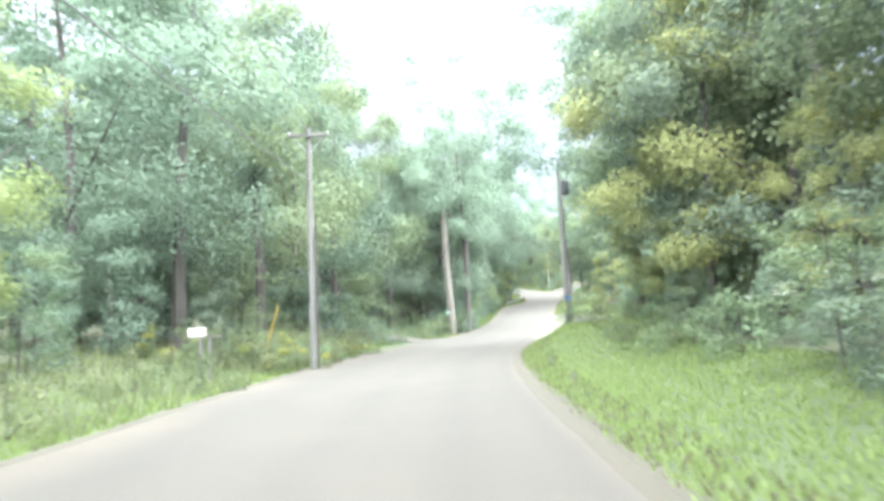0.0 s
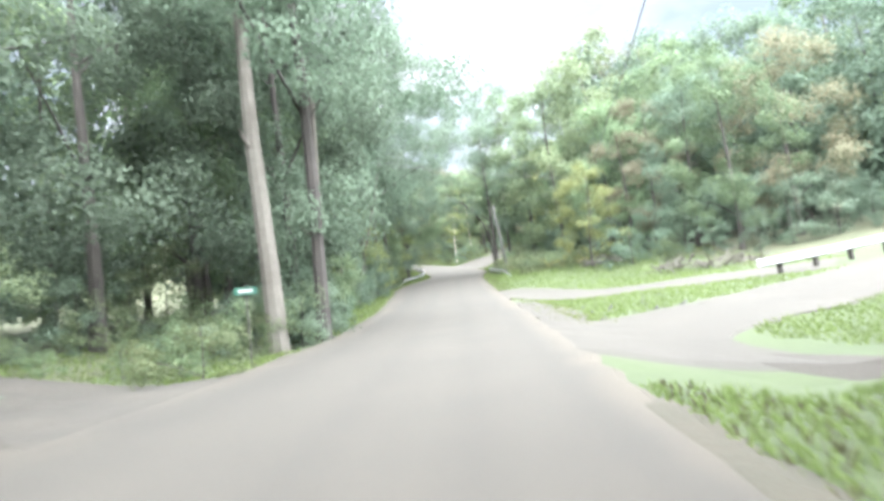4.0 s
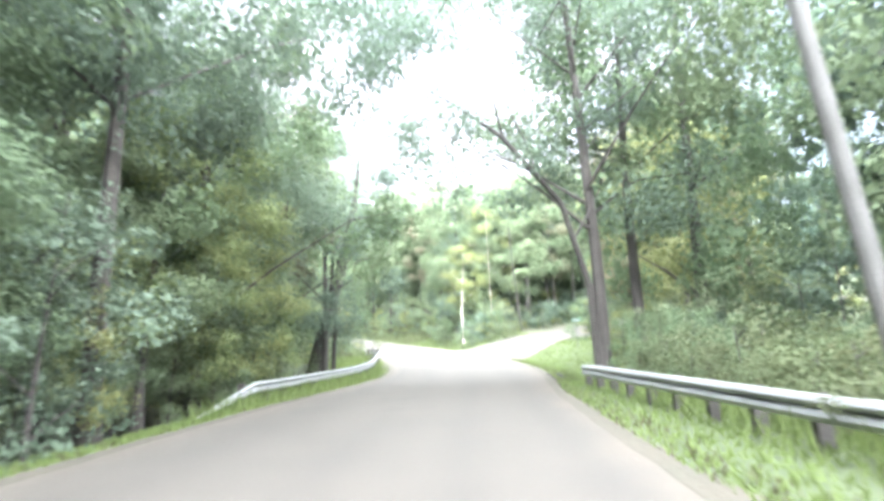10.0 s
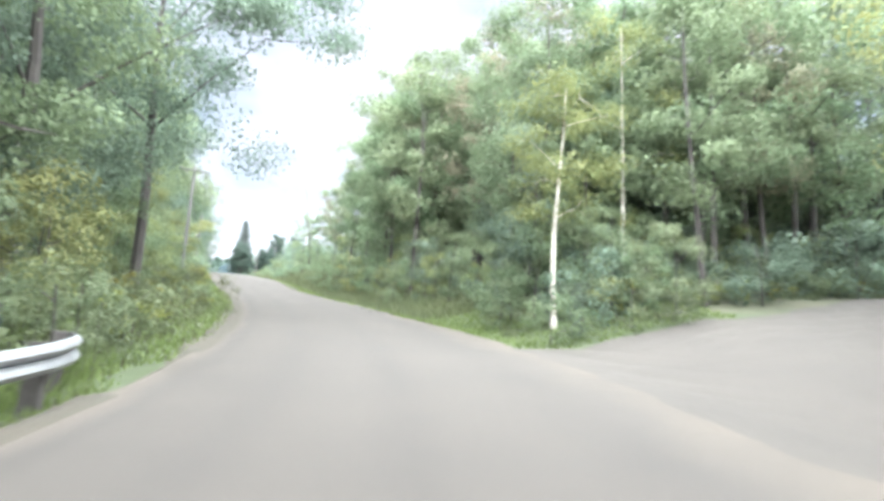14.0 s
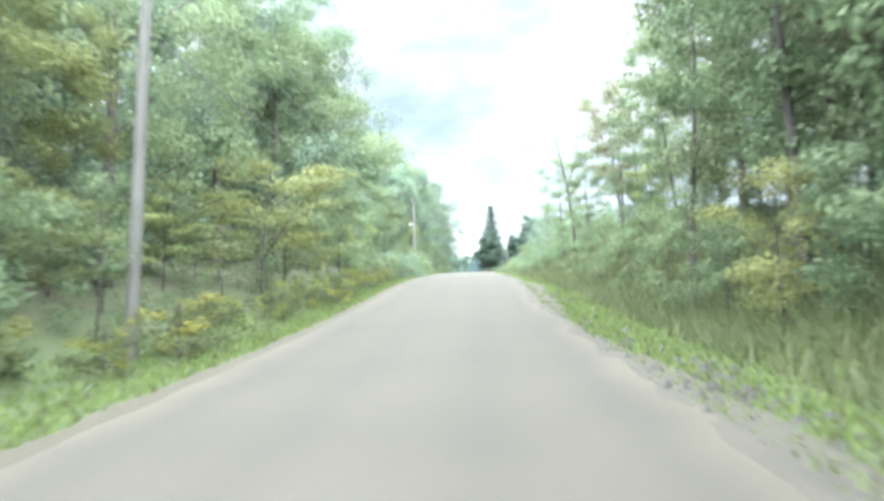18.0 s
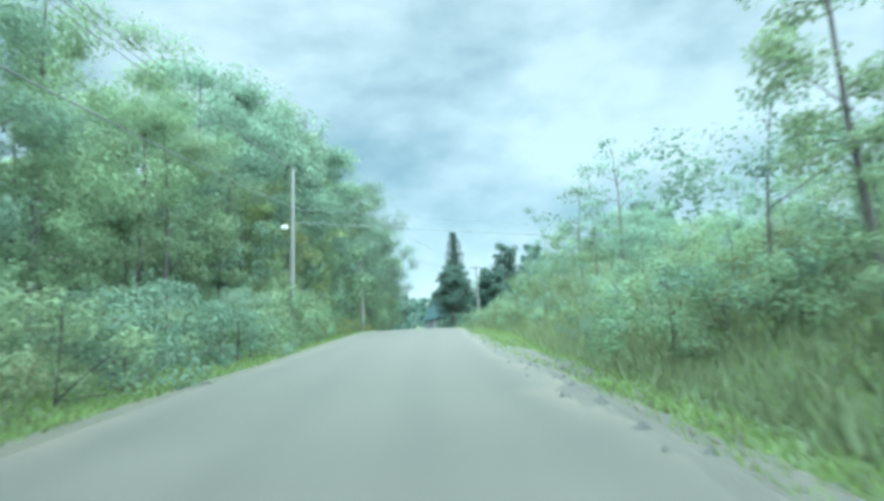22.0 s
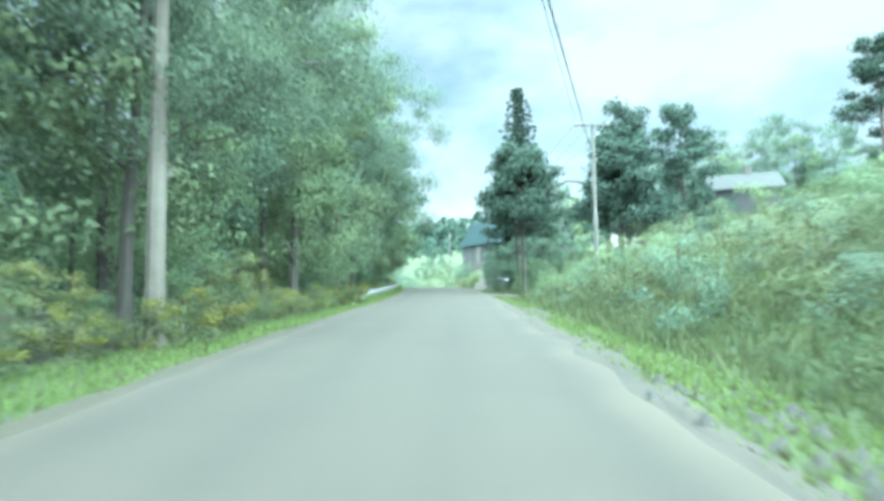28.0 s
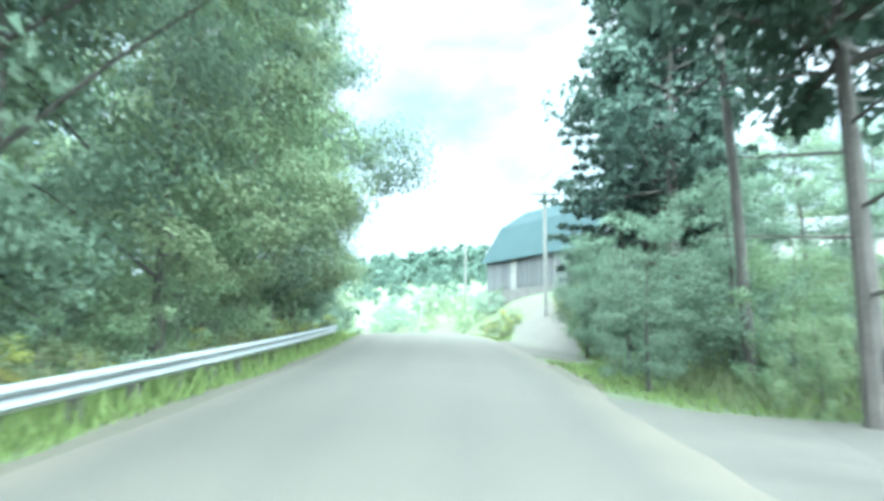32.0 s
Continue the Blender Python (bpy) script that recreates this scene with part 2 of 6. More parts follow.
# ---------------------------------------------------------------- the lie of the land
CENTRE = [(-1.3, -60.0, -1.1), (-1.1, -30.0, -0.6), (-0.8, 0.0, -0.06), (-0.6, 13.5, 0.18), (0.4, 27.0, 0.44), (2.5, 40.0, 0.74), (5.1, 52.8, 1.3),
          (7.6, 66.2, 2.25), (10.0, 79.4, 3.41), (12.4, 92.3, 4.58), (15.0, 105.0, 5.66), (17.3, 117.7, 6.84), (17.6, 130.2, 8.38),
          (15.4, 142.9, 10.25), (11.4, 156.4, 12.18), (7.0, 170.6, 14.12), (2.7, 184.2, 16.23), (-1.6, 197.1, 18.24), (-5.8, 209.3, 19.97),
          (-9.5, 221.6, 21.65), (-13.8, 234.6, 23.27), (-18.7, 248.5, 24.6), (-23.7, 262.4, 25.53), (-28.7, 276.4, 26.35), (-37.0, 298.5, 27.8),
          (-45.8, 317.0, 28.9), (-60.0, 338.0, 29.0), (-84.0, 357.0, 28.0), (-150.0, 380.0, 27.0)]
HALF = 3.2


def edge_left(s):
    """How far the road's left edge lies from its middle line."""
    return np.interp(s, [-60, 10, 20, 30, 40, 46, 52, 60, 70, 84, 92, 100, 107, 113, 118, 123, 140, 147, 155, 165, 172, 187, 195, 207, 215, 232, 245, 258, 284, 300],
                     [4.6, 4.7, 5.0, 5.7, 6.4, 6.4, 4.6, 3.8, 3.5, 4.0, 4.5, 4.5, 4.3, 3.6, 2.7, 2.5, 2.4, 2.5, 2.6, 3.0, 3.2, 3.6, 3.7, 3.5, 3.2, 3.5, 3.2, 3.0, 3.0, 3.2])


def edge_right(s):
    return np.interp(s, [-60, 10, 28, 45, 62, 76, 98, 108, 114, 120, 128, 140, 147, 158, 168, 180, 190, 198, 210, 222, 229, 257, 283, 300, 330],
                     [2.4, 2.4, 2.45, 2.8, 3.1, 3.0, 3.06, 3.3, 3.75, 4.4, 5.0, 4.6, 3.8, 2.8, 2.7, 2.5, 2.85, 3.1, 3.2, 2.6, 2.4, 2.8, 3.15, 3.1, 3.0])


def spline(points, step):
    p = np.array(points)
    t = np.concatenate([[0], np.cumsum(np.linalg.norm(np.diff(p[:, :2], axis=0), axis=1))])
    n = len(t)
    h = np.diff(t)
    a, rhs = np.zeros((n, n)), np.zeros((n, p.shape[1]))
    a[0, 0] = a[-1, -1] = 1
    for i in range(1, n - 1):
        a[i, i - 1], a[i, i], a[i, i + 1] = h[i - 1], 2 * (h[i - 1] + h[i]), h[i]
        rhs[i] = 6 * ((p[i + 1] - p[i]) / h[i] - (p[i] - p[i - 1]) / h[i - 1])
    m = np.linalg.solve(a, rhs)
    q = np.arange(0, t[-1], step)
    k = np.clip(np.searchsorted(t, q) - 1, 0, n - 2)
    d, e, hh = (t[k + 1] - q)[:, None], (q - t[k])[:, None], h[k][:, None]
    return (m[k] * d ** 3 + m[k + 1] * e ** 3) / (6 * hh) + (p[k] / hh - m[k] * hh / 6) * d + (p[k + 1] / hh - m[k + 1] * hh / 6) * e


LINE = spline(CENTRE, 1.0)
S_ALL = np.concatenate([[0], np.cumsum(np.linalg.norm(np.diff(LINE[:, :2], axis=0), axis=1))])
S_ALL -= np.interp(0.0, LINE[:80, 1], S_ALL[:80])
DIR = np.gradient(LINE[:, :2], axis=0)
DIR /= np.linalg.norm(DIR, axis=1)[:, None]


def su(x, y):
    """Distance along the road and to the left of its middle line, and the road's height there."""
    x, y = np.atleast_1d(np.asarray(x, float)), np.atleast_1d(np.asarray(y, float))
    s, u, z = np.empty(len(x)), np.empty(len(x)), np.empty(len(x))
    for a in range(0, len(x), 4000):
        xx, yy = x[a:a + 4000], y[a:a + 4000]
        d = (xx[:, None] - LINE[None, :, 0]) ** 2 + (yy[:, None] - LINE[None, :, 1]) ** 2
        i = d.argmin(1)
        wx, wy = xx - LINE[i, 0], yy - LINE[i, 1]
        along = wx * DIR[i, 0] + wy * DIR[i, 1]
        s[a:a + 4000] = S_ALL[i] + along
        u[a:a + 4000] = wy * DIR[i, 0] - wx * DIR[i, 1]
        z[a:a + 4000] = np.interp(s[a:a + 4000], S_ALL, LINE[:, 2])
    return s, u, z


def step(a, b, v):
    t = np.clip((v - a) / (b - a), 0, 1)
    return t * t * (3 - 2 * t)


def wave(x, y, k, seed):
    return (np.sin(x * k + seed) * np.cos(y * k * 1.13 + seed * 2.1) + 0.5 * np.sin(x * k * 2.3 - y * k * 1.7 + seed * 3.3)) / 1.5


# height of the banks beside the road: along the road, left and right
def bank_left(s):
    return np.interp(s, [-60, 5, 20, 34, 46, 60, 80, 110, 135, 160, 200, 240, 262, 300, 330], [0.5, 0.4, 1.2, 0.4, 0.8, 0.8, 0.2, -0.8, 0.8, 1.6, 1.5, 0.8, -0.6, -1.2, 0.4])


def bank_right(s):
    return np.interp(s, [-60, 0, 25, 38, 60, 80, 100, 118, 128, 142, 160, 180, 198, 208, 220, 232, 250, 272, 284, 293, 299, 308, 330],
                     [0.6, 0.6, 0.6, 0.25, 0.2, 0.3, 0.2, 0.1, 0.3, 1.5, 2.2, 2.8, 3.4, 2.7, 2.5, 3.6, 4.1, 3.2, 2.2, 0.9, 0.9, 2.2, 3.5])


def land(x, y):
    """Height of the ground at places given as arrays."""
    s, u, z = su(x, y)
    au = np.abs(u)
    left = u > 0
    bank = np.where(left, bank_left(s), bank_right(s))
    edge = np.where(left, edge_left(s), edge_right(s))
    h = z - 0.03 - 0.16 * step(0.1, 1.8, au - edge)
    # grassy mound at the corner of the side road
    h = h + (1.15 * step(2.7, 5.0, -u) + 0.1 * step(5.0, 10.5, -u)) * step(20, 33, s) * (1 - step(39, 44, s - 0.35 * np.minimum(-u - 4.5, 6)))
    # lawn rising from the road where the guardrail begins
    h = h + step(3.2, 4.9, -u) * step(69, 81, s) * (0.3 + 0.32 * (1 - step(87, 97, s))) * (1 - step(106, 116, s))
    h = h + bank * step(4.6, 11.0, au)
    far = np.maximum(au - 10, 0)
    h = h + np.where(left, 0.05, 0.09) * np.minimum(far, 60) + 0.10 * np.maximum(far - 60, 0) * step(60, 200, far)
    yy = np.asarray(y, float)
    h = h + 0.09 * np.clip(yy - 355, 0, 130) * step(355, 400, yy) + 0.085 * np.clip(yy - 470, 0, 130)
    h = h + wave(np.asarray(x), np.asarray(y), 0.21, 1.0) * 0.16 * step(4.5, 9, au) + wave(np.asarray(x), np.asarray(y), 0.05, 4.0) * 0.7 * step(12, 40, au)
    return h


def ground(x, y):
    return float(land([x], [y])[0])


def place(s, u):
    """The ground's point at s along and u to the left of the road."""
    x = np.interp(s, S_ALL, LINE[:, 0])
    y = np.interp(s, S_ALL, LINE[:, 1])
    dx, dy = np.interp(s, S_ALL, DIR[:, 0]), np.interp(s, S_ALL, DIR[:, 1])
    x, y = float(x - dy * u), float(y + dx * u)
    return x, y, ground(x, y)


# ---------------------------------------------------------------- mesh helpers
def quick(name, verts, faces, material):
    me = bpy.data.meshes.new(name)
    me.from_pydata(verts, [], faces)
    me.materials.append(material)
    return me


def quads(name, corners, material, smooth=False):
    """A mesh of loose faces from an (n, 4, 3) or (n, 3, 3) array."""
    n, k = corners.shape[:2]
    me = bpy.data.meshes.new(name)
    me.vertices.add(k * n)
    me.vertices.foreach_set("co", np.ascontiguousarray(corners, np.float32).ravel())
    me.loops.add(k * n)
    me.loops.foreach_set("vertex_index", np.arange(k * n, dtype=np.int32))
    me.polygons.add(n)
    me.polygons.foreach_set("loop_start", np.arange(0, k * n, k, dtype=np.int32))
    me.polygons.foreach_set("loop_total", np.full(n, k, np.int32))
    me.update(calc_edges=True)
    me.materials.append(material)
    return me


def part(name, me, parent, label=""):
    ob = new(name, me)
    ob.parent = parent
    return tagged(ob, label)


def thing(name, label, category, group="", kind=""):
    return tagged(new(name), label, category, group, kind)


def bm_mesh(name, bm, material):
    me = bpy.data.meshes.new(name)
    bm.to_mesh(me)
    bm.free()
    me.materials.append(material)
    return me


def box(bm, x0, y0, z0, x1, y1, z1, bevel=0.0):
    r = bmesh.ops.create_cube(bm, size=1, matrix=Matrix.Translation(((x0 + x1) / 2, (y0 + y1) / 2, (z0 + z1) / 2)) @ Matrix.Diagonal((x1 - x0, y1 - y0, z1 - z0, 1)))
    if bevel:
        es = list({e for v in r["verts"] for e in v.link_edges})
        bmesh.ops.bevel(bm, geom=es, offset=bevel, segments=1, affect="EDGES")


def box_mesh(name, material, *dims, bevel=0.0):
    bm = bmesh.new()
    box(bm, *dims, bevel=bevel)
    return bm_mesh(name, bm, material)


def tube(rings, sides=7, cap=True):
    """Vertices and faces of a tapering tube through (x, y, z, radius) stations."""
    v, f = [], []
    pts = [Vector(r[:3]) for r in rings]
    for i, r in enumerate(rings):
        t = (pts[min(i + 1, len(pts) - 1)] - pts[max(i - 1, 0)]).normalized()
        a = t.orthogonal().normalized()
        b = t.cross(a)
        if i:
            a = (ref - t * ref.dot(t)).normalized()
            b = t.cross(a)
        ref = a
        for k in range(sides):
            w = 2 * math.pi * k / sides
            v.append(tuple(pts[i] + (a * math.cos(w) + b * math.sin(w)) * r[3]))
    for i in range(len(rings) - 1):
        for k in range(sides):
            j = (k + 1) % sides
            f.append((i * sides + k, i * sides + j, (i + 1) * sides + j, (i + 1) * sides + k))
    if cap:
        f.append(tuple(range(sides))[::-1])
        f.append(tuple((len(rings) - 1) * sides + k for k in range(sides)))
    return v, f


def merged(pieces):
    v, f = [], []
    for pv, pf in pieces:
        o = len(v)
        v += pv
        f += [tuple(i + o for i in q) for q in pf]
    return v, f


def leaves(rng, centres, radii, per, size, flat=0.7, pointed=False, out=None):
    """Leaf sprays in tufts round the given centres, lying on the tufts like shingles and turned to the light."""
    n = len(centres) * per
    c = np.repeat(np.asarray(centres), per, 0)
    r = np.repeat(np.asarray(radii), per)[:, None]
    d = rng.normal(size=(n, 3))
    d /= np.linalg.norm(d, axis=1)[:, None]
    p = c + d * r * (rng.random((n, 1)) ** 0.4) * np.array([1, 1, flat])
    nrm = rng.normal(size=(n, 3)) * 0.42 + d * 0.7 + np.array([0, 0, 0.45])
    if out is not None:
        nrm = nrm + np.repeat(np.asarray(out), per, 0) * 0.5
    nrm /= np.linalg.norm(nrm, axis=1)[:, None]
    a = np.cross(nrm, rng.normal(size=(n, 3)))
    a /= np.linalg.norm(a, axis=1)[:, None]
    b = np.cross(nrm, a)
    sz = size * (0.7 + 0.55 * rng.random((n, 1)))
    w = sz * (0.6 + 0.25 * rng.random((n, 1)))
    droop = np.array([0, 0, -0.25]) * sz
    if pointed:
        return np.stack([p - a * sz * 0.5 + b * w * 0.5, p - a * sz * 0.5 - b * w * 0.5, p + a * sz * 0.5 + droop], 1)
    return np.stack([p - a * sz * 0.5, p + b * w * 0.5 + a * sz * 0.08, p + a * sz * 0.5 + droop, p - b * w * 0.5 + a * sz * 0.08], 1)


# ---------------------------------------------------------------- trees
PROTO = {}
THICKET = []


def make_tree(kind, variant):
    """A tree of its kind at the origin: its trunk with limbs, and its crown."""
    rng = np.random.default_rng(hash_of(kind, variant))
    spec = KINDS[kind]
    h, spread, base = spec["h"], spec["r"], spec["base"]
    pieces = []
    lean = rng.normal(size=2) * 0.03 * h
    stem = [(lean[0] * t ** 2 + 0.012 * h * math.sin(5 * t + variant), lean[1] * t ** 2, h * 0.93 * t, max(0.015, spec["girth"] * (1 - 0.9 * t) * (1.25 if t == 0 else 1))) for t in (0, 0.06, 0.2, 0.4, 0.6, 0.8, 1.0)]
    if spec["girth"] > 0:
        pieces.append(tube(stem, 7))
    centres, radii, out = [], [], []
    each = 6 if spec["tufts"] > 60 else 3
    n = max(4, spec["tufts"] // each)
    mid, semi = h * (1 + base) / 2, h * (1 - base) / 2
    wide = spec["shape"]
    for i in range(n):
        up = 1 - 2 * (i + 0.5) / n
        ang = i * 2.399963 + rng.normal() * 0.3
        shell = 0.66 + 0.2 * rng.random() if i % 4 else 0.3
        lobe = 1 + 0.18 * math.sin(3 * ang + variant * 2.0 + 3 * up) + 0.1 * rng.normal()
        ring = math.sqrt(max(0.0, 1 - abs(up) ** wide[0])) * (1 + wide[1] * -up)
        t = (mid + semi * up * shell) / h
        rad = spread * ring * shell * lobe
        z = mid + semi * up * (0.78 + 0.12 * shell) + rng.normal() * 0.02 * h
        x, y = math.cos(ang) * rad + lean[0] * t ** 2, math.sin(ang) * rad + lean[1] * t ** 2
        size = spread * (0.27 + 0.15 * rng.random())
        far = np.array([x - lean[0] * t * t, y - lean[1] * t * t, (z - mid) * 0.6])
        far /= np.linalg.norm(far) + 1e-6
        for j in range(each):
            d = rng.normal(size=3) + far * 0.7 + np.array([0, 0, 0.15])
            d /= np.linalg.norm(d)
            centres.append((x + d[0] * size, y + d[1] * size, z + d[2] * size * 0.72))
            radii.append(spec["tuft"] * (0.65 + 0.6 * rng.random()))
            out.append(d * 0.7 + far * 0.5)
        if i % (max(1, spec["limbs"] // 2) if h > 3 else 3) == 0 and spec["girth"] > 0:
            zz = max(h * 0.1, z - rad * 0.7)
            k = min(zz / (h * 0.93), 1.0)
            g = max(0.02, spec["girth"] * (1 - 0.9 * k) * 0.4)
            sx, sy = lean[0] * k * k, lean[1] * k * k
            pieces.append(tube([(sx, sy, zz, g), ((sx + x) / 2, (sy + y) / 2, zz * 0.45 + z * 0.55, g * 0.6), (x, y, z, 0.015)], 4, cap=False))
            for j in range(-2, 0) if h > 8 else ():
                q = centres[j]
                pieces.append(tube([(x, y, z, g * 0.4 + 0.008), (q[0], q[1], q[2], 0.008)], 3, cap=False))
    root = thing(spec["name"], spec["label"], "tree" if spec["h"] > 3 else "shrub")
    if pieces:
        v, f = merged(pieces)
        part("trunk" if spec["h"] > 3 else "stem", quick(spec["name"] + "_trunk", v, f, spec["bark"]), root)
    many, small = (2.0, 0.74) if kind.endswith("_far") else (6.4, 0.47) if kind.endswith("_near") else (3.8, 0.54) if kind.startswith(("aspen", "birch")) else (3.7, 0.62) if h > 8 else (3.4, 0.52) if h > 3 else (2.9, 0.54)
    crown = leaves(rng, centres, radii, int(spec["per"] * many), spec["leaf"] * small, spec.get("flat", 0.7), pointed=True, out=out)
    if spec.get("top"):
        heads = [(c[0] * 0.95, c[1] * 0.95, c[2] + 0.3) for c in centres[len(centres) // 5:]]
        part("flower_head", quads("flower_head", leaves(rng, heads, [0.2] * len(heads), 46, 0.065, 0.6), M_LEAF[spec["top"]]), root, "yellow flower heads")["kind"] = "stuff"
    part("crown" if spec["h"] > 3 else "foliage", quads(spec["name"] + "_crown", crown, M_LEAF[spec["leafmat"]]), root)
    return root


def hash_of(kind, variant):
    return sum(ord(c) * (i + 7) for i, c in enumerate(kind)) * 31 + variant * 977


# how a crown narrows upwards: the roundness of its outline, and its taper
dome, slim, blob = (2.4, 0.18), (2.6, 0.12), (3.0, 0.25)

KINDS = {}


def kind(key, **spec):
    KINDS[key] = spec


for key, lm, lab in (("oak", "green", "tall broadleaf tree with a dense green crown"), ("maple", "dark", "tall dark green broadleaf tree at the wood's edge"),
                     ("ash", "yellow", "broadleaf tree with pale yellow-green leaves"), ("cherry", "brown", "broadleaf tree with leaves turning brown")):
    kind(key, h=16.0, r=4.6, base=0.12, girth=0.24, tufts=96, per=38, tuft=1.15, leaf=0.32, limbs=4, shape=dome, name="broadleaf_tree", label=lab, bark=M_BARK, leafmat=lm)
    kind(key + "_far", h=16.0, r=4.8, base=0.06, girth=0.2, tufts=56, per=18, tuft=1.6, leaf=0.85, limbs=8, shape=dome, name="broadleaf_tree", label=lab.replace("at the wood's edge", "deep in the wood"), bark=M_BARK, leafmat=lm)
kind("spread", h=20.0, r=6.6, base=0.34, girth=0.22, tufts=132, per=46, tuft=1.3, leaf=0.30, limbs=4, shape=(3.0, 0.1), name="broadleaf_tree", label="tall broadleaf tree with a wide crown over the road", bark=M_BARK, leafmat="dark")
kind("big", h=18.0, r=5.2, base=0.26, girth=0.2, tufts=116, per=46, tuft=1.15, leaf=0.27, limbs=3, shape=dome, name="broadleaf_tree", label="big old broadleaf tree with heavy spreading limbs", bark=M_BARK, leafmat="dark")
for key in ("oak", "maple", "ash", "cherry", "big", "spread"):
    kind(key + "_near", **KINDS[key])
kind("aspen", h=15.0, r=2.4, base=0.2, girth=0.13, tufts=56, per=36, tuft=0.85, leaf=0.30, limbs=4, shape=slim, name="slender_tree", label="slender young tree with a bare lower trunk", bark=M_BARK, leafmat="green")
kind("aspen_b", h=15.0, r=2.2, base=0.24, girth=0.12, tufts=46, per=34, tuft=0.85, leaf=0.30, limbs=4, shape=slim, name="slender_tree", label="slender tree with brownish thinning leaves", bark=M_BARK, leafmat="brown")
kind("birch", h=13.0, r=2.0, base=0.40, girth=0.11, tufts=36, per=32, tuft=0.8, leaf=0.25, limbs=4, shape=slim, name="birch_tree", label="slender pale-barked tree with yellowing leaves", bark=M_BIRCH, leafmat="yellow")
kind("sparse", h=6.0, r=1.5, base=0.35, girth=0.06, tufts=26, per=20, tuft=0.5, leaf=0.2, limbs=2, shape=slim, name="slender_tree", label="thin small tree with bare twiggy stems", bark=M_BARK, leafmat="dark")
kind("sapling", h=5.5, r=1.8, base=0.06, girth=0.05, tufts=32, per=32, tuft=0.62, leaf=0.21, limbs=7, shape=dome, name="sapling", label="leafy sapling in the roadside undergrowth", bark=M_BARK, leafmat="green")
kind("sapling_d", h=5.5, r=1.9, base=0.04, girth=0.05, tufts=32, per=32, tuft=0.65, leaf=0.21, limbs=7, shape=dome, name="sapling", label="dark leafy sapling under the trees", bark=M_BARK, leafmat="dark")
kind("sapling_y", h=5.0, r=1.7, base=0.12, girth=0.05, tufts=28, per=32, tuft=0.6, leaf=0.21, limbs=7, shape=dome, name="sapling", label="yellow-green sapling in the roadside undergrowth", bark=M_BARK, leafmat="yellow")
kind("sumac", h=4.0, r=2.0, base=0.35, girth=0.05, tufts=20, per=44, tuft=0.75, leaf=0.2, limbs=1, shape=dome, flat=0.22, name="sumac", label="sumac with layered yellow-green fronds", bark=M_BARK, leafmat="yellow")
kind("shrub", h=2.2, r=1.5, base=0.04, girth=0.03, tufts=22, per=28, tuft=0.5, leaf=0.18, limbs=4, shape=blob, name="shrub", label="green shrub at the roadside", bark=M_BARK, leafmat="green")
kind("shrub_d", h=2.0, r=1.5, base=0.04, girth=0.03, tufts=22, per=28, tuft=0.5, leaf=0.18, limbs=4, shape=blob, name="bush", label="dark green bush at the wood's edge", bark=M_BARK, leafmat="dark")
kind("tall_bush", h=4.2, r=1.9, base=0.03, girth=0.05, tufts=40, per=32, tuft=0.55, leaf=0.2, limbs=5, shape=blob, name="tall_bush", label="tall leafy green bush at the roadside", bark=M_BARK, leafmat="green")
kind("tall_bush_d", h=4.2, r=1.9, base=0.03, girth=0.05, tufts=40, per=32, tuft=0.55, leaf=0.2, limbs=5, shape=blob, name="tall_bush", label="tall dark green bush at the wood's edge", bark=M_BARK, leafmat="dark")
kind("shrub_w", h=1.5, r=1.3, base=0.03, girth=0.02, tufts=20, per=24, tuft=0.42, leaf=0.15, limbs=5, shape=blob, name="weed_clump", label="clump of tall pale green weeds", bark=M_BARK, leafmat="weed")
kind("goldenrod", h=1.2, r=0.8, base=0.05, girth=0.012, tufts=16, per=26, tuft=0.28, leaf=0.12, limbs=3, shape=blob, name="goldenrod", label="goldenrod clump with yellow flower heads", bark=M_BARK, leafmat="weed", top="gold")


def tree(key, x, y, height, width=1.0, variant=0, sink=0.1, turn=None):
    """Puts a tree of that kind and height on the ground."""
    spec = KINDS[key]
    k = height / spec["h"]
    turn = (x * 37 + y * 53) % 360 if turn is None else turn
    m = Matrix.Translation((x, y, ground(x, y) - sink)) @ pose(0, 0, 0, 0, 0, turn) @ Matrix.Diagonal((k * width, k * width, k, 1))
    if key == "shrub_w" and (key, variant) in PROTO and abs(su(x, y)[1][0]) > 8.6:
        THICKET.append((m, variant))
        return None
    if (key, variant) not in PROTO:
        ob = PROTO[key, variant] = make_tree(key, variant)
        ob.matrix_basis = m
        return ob
    proto = PROTO[key, variant]
    ob = copy_thing(proto, Matrix.Identity(4))
    ob.matrix_basis = m
    return ob


# ---------------------------------------------------------------- ground, road
def sheet(name, xs, ys, drop=0.0):
    gx, gy = np.meshgrid(xs, ys)
    z = land(gx.ravel(), gy.ravel()) - drop
    w = len(xs)
    v = np.stack([gx.ravel(), gy.ravel(), z], 1)
    i = np.arange(len(ys) - 1)[:, None] * w + np.arange(w - 1)[None]
    f = np.stack([i, i + 1, i + w + 1, i + w], -1).reshape(-1, 4)
    me = quick(name, v.tolist(), f.tolist(), M_GROUND)
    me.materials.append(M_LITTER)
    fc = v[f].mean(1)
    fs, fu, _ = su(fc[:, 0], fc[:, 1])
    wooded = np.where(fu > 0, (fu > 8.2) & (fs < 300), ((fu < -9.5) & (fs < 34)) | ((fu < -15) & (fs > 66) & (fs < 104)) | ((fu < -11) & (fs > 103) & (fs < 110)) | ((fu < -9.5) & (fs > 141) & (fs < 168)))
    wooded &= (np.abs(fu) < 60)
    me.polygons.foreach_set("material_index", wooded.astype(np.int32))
    return me


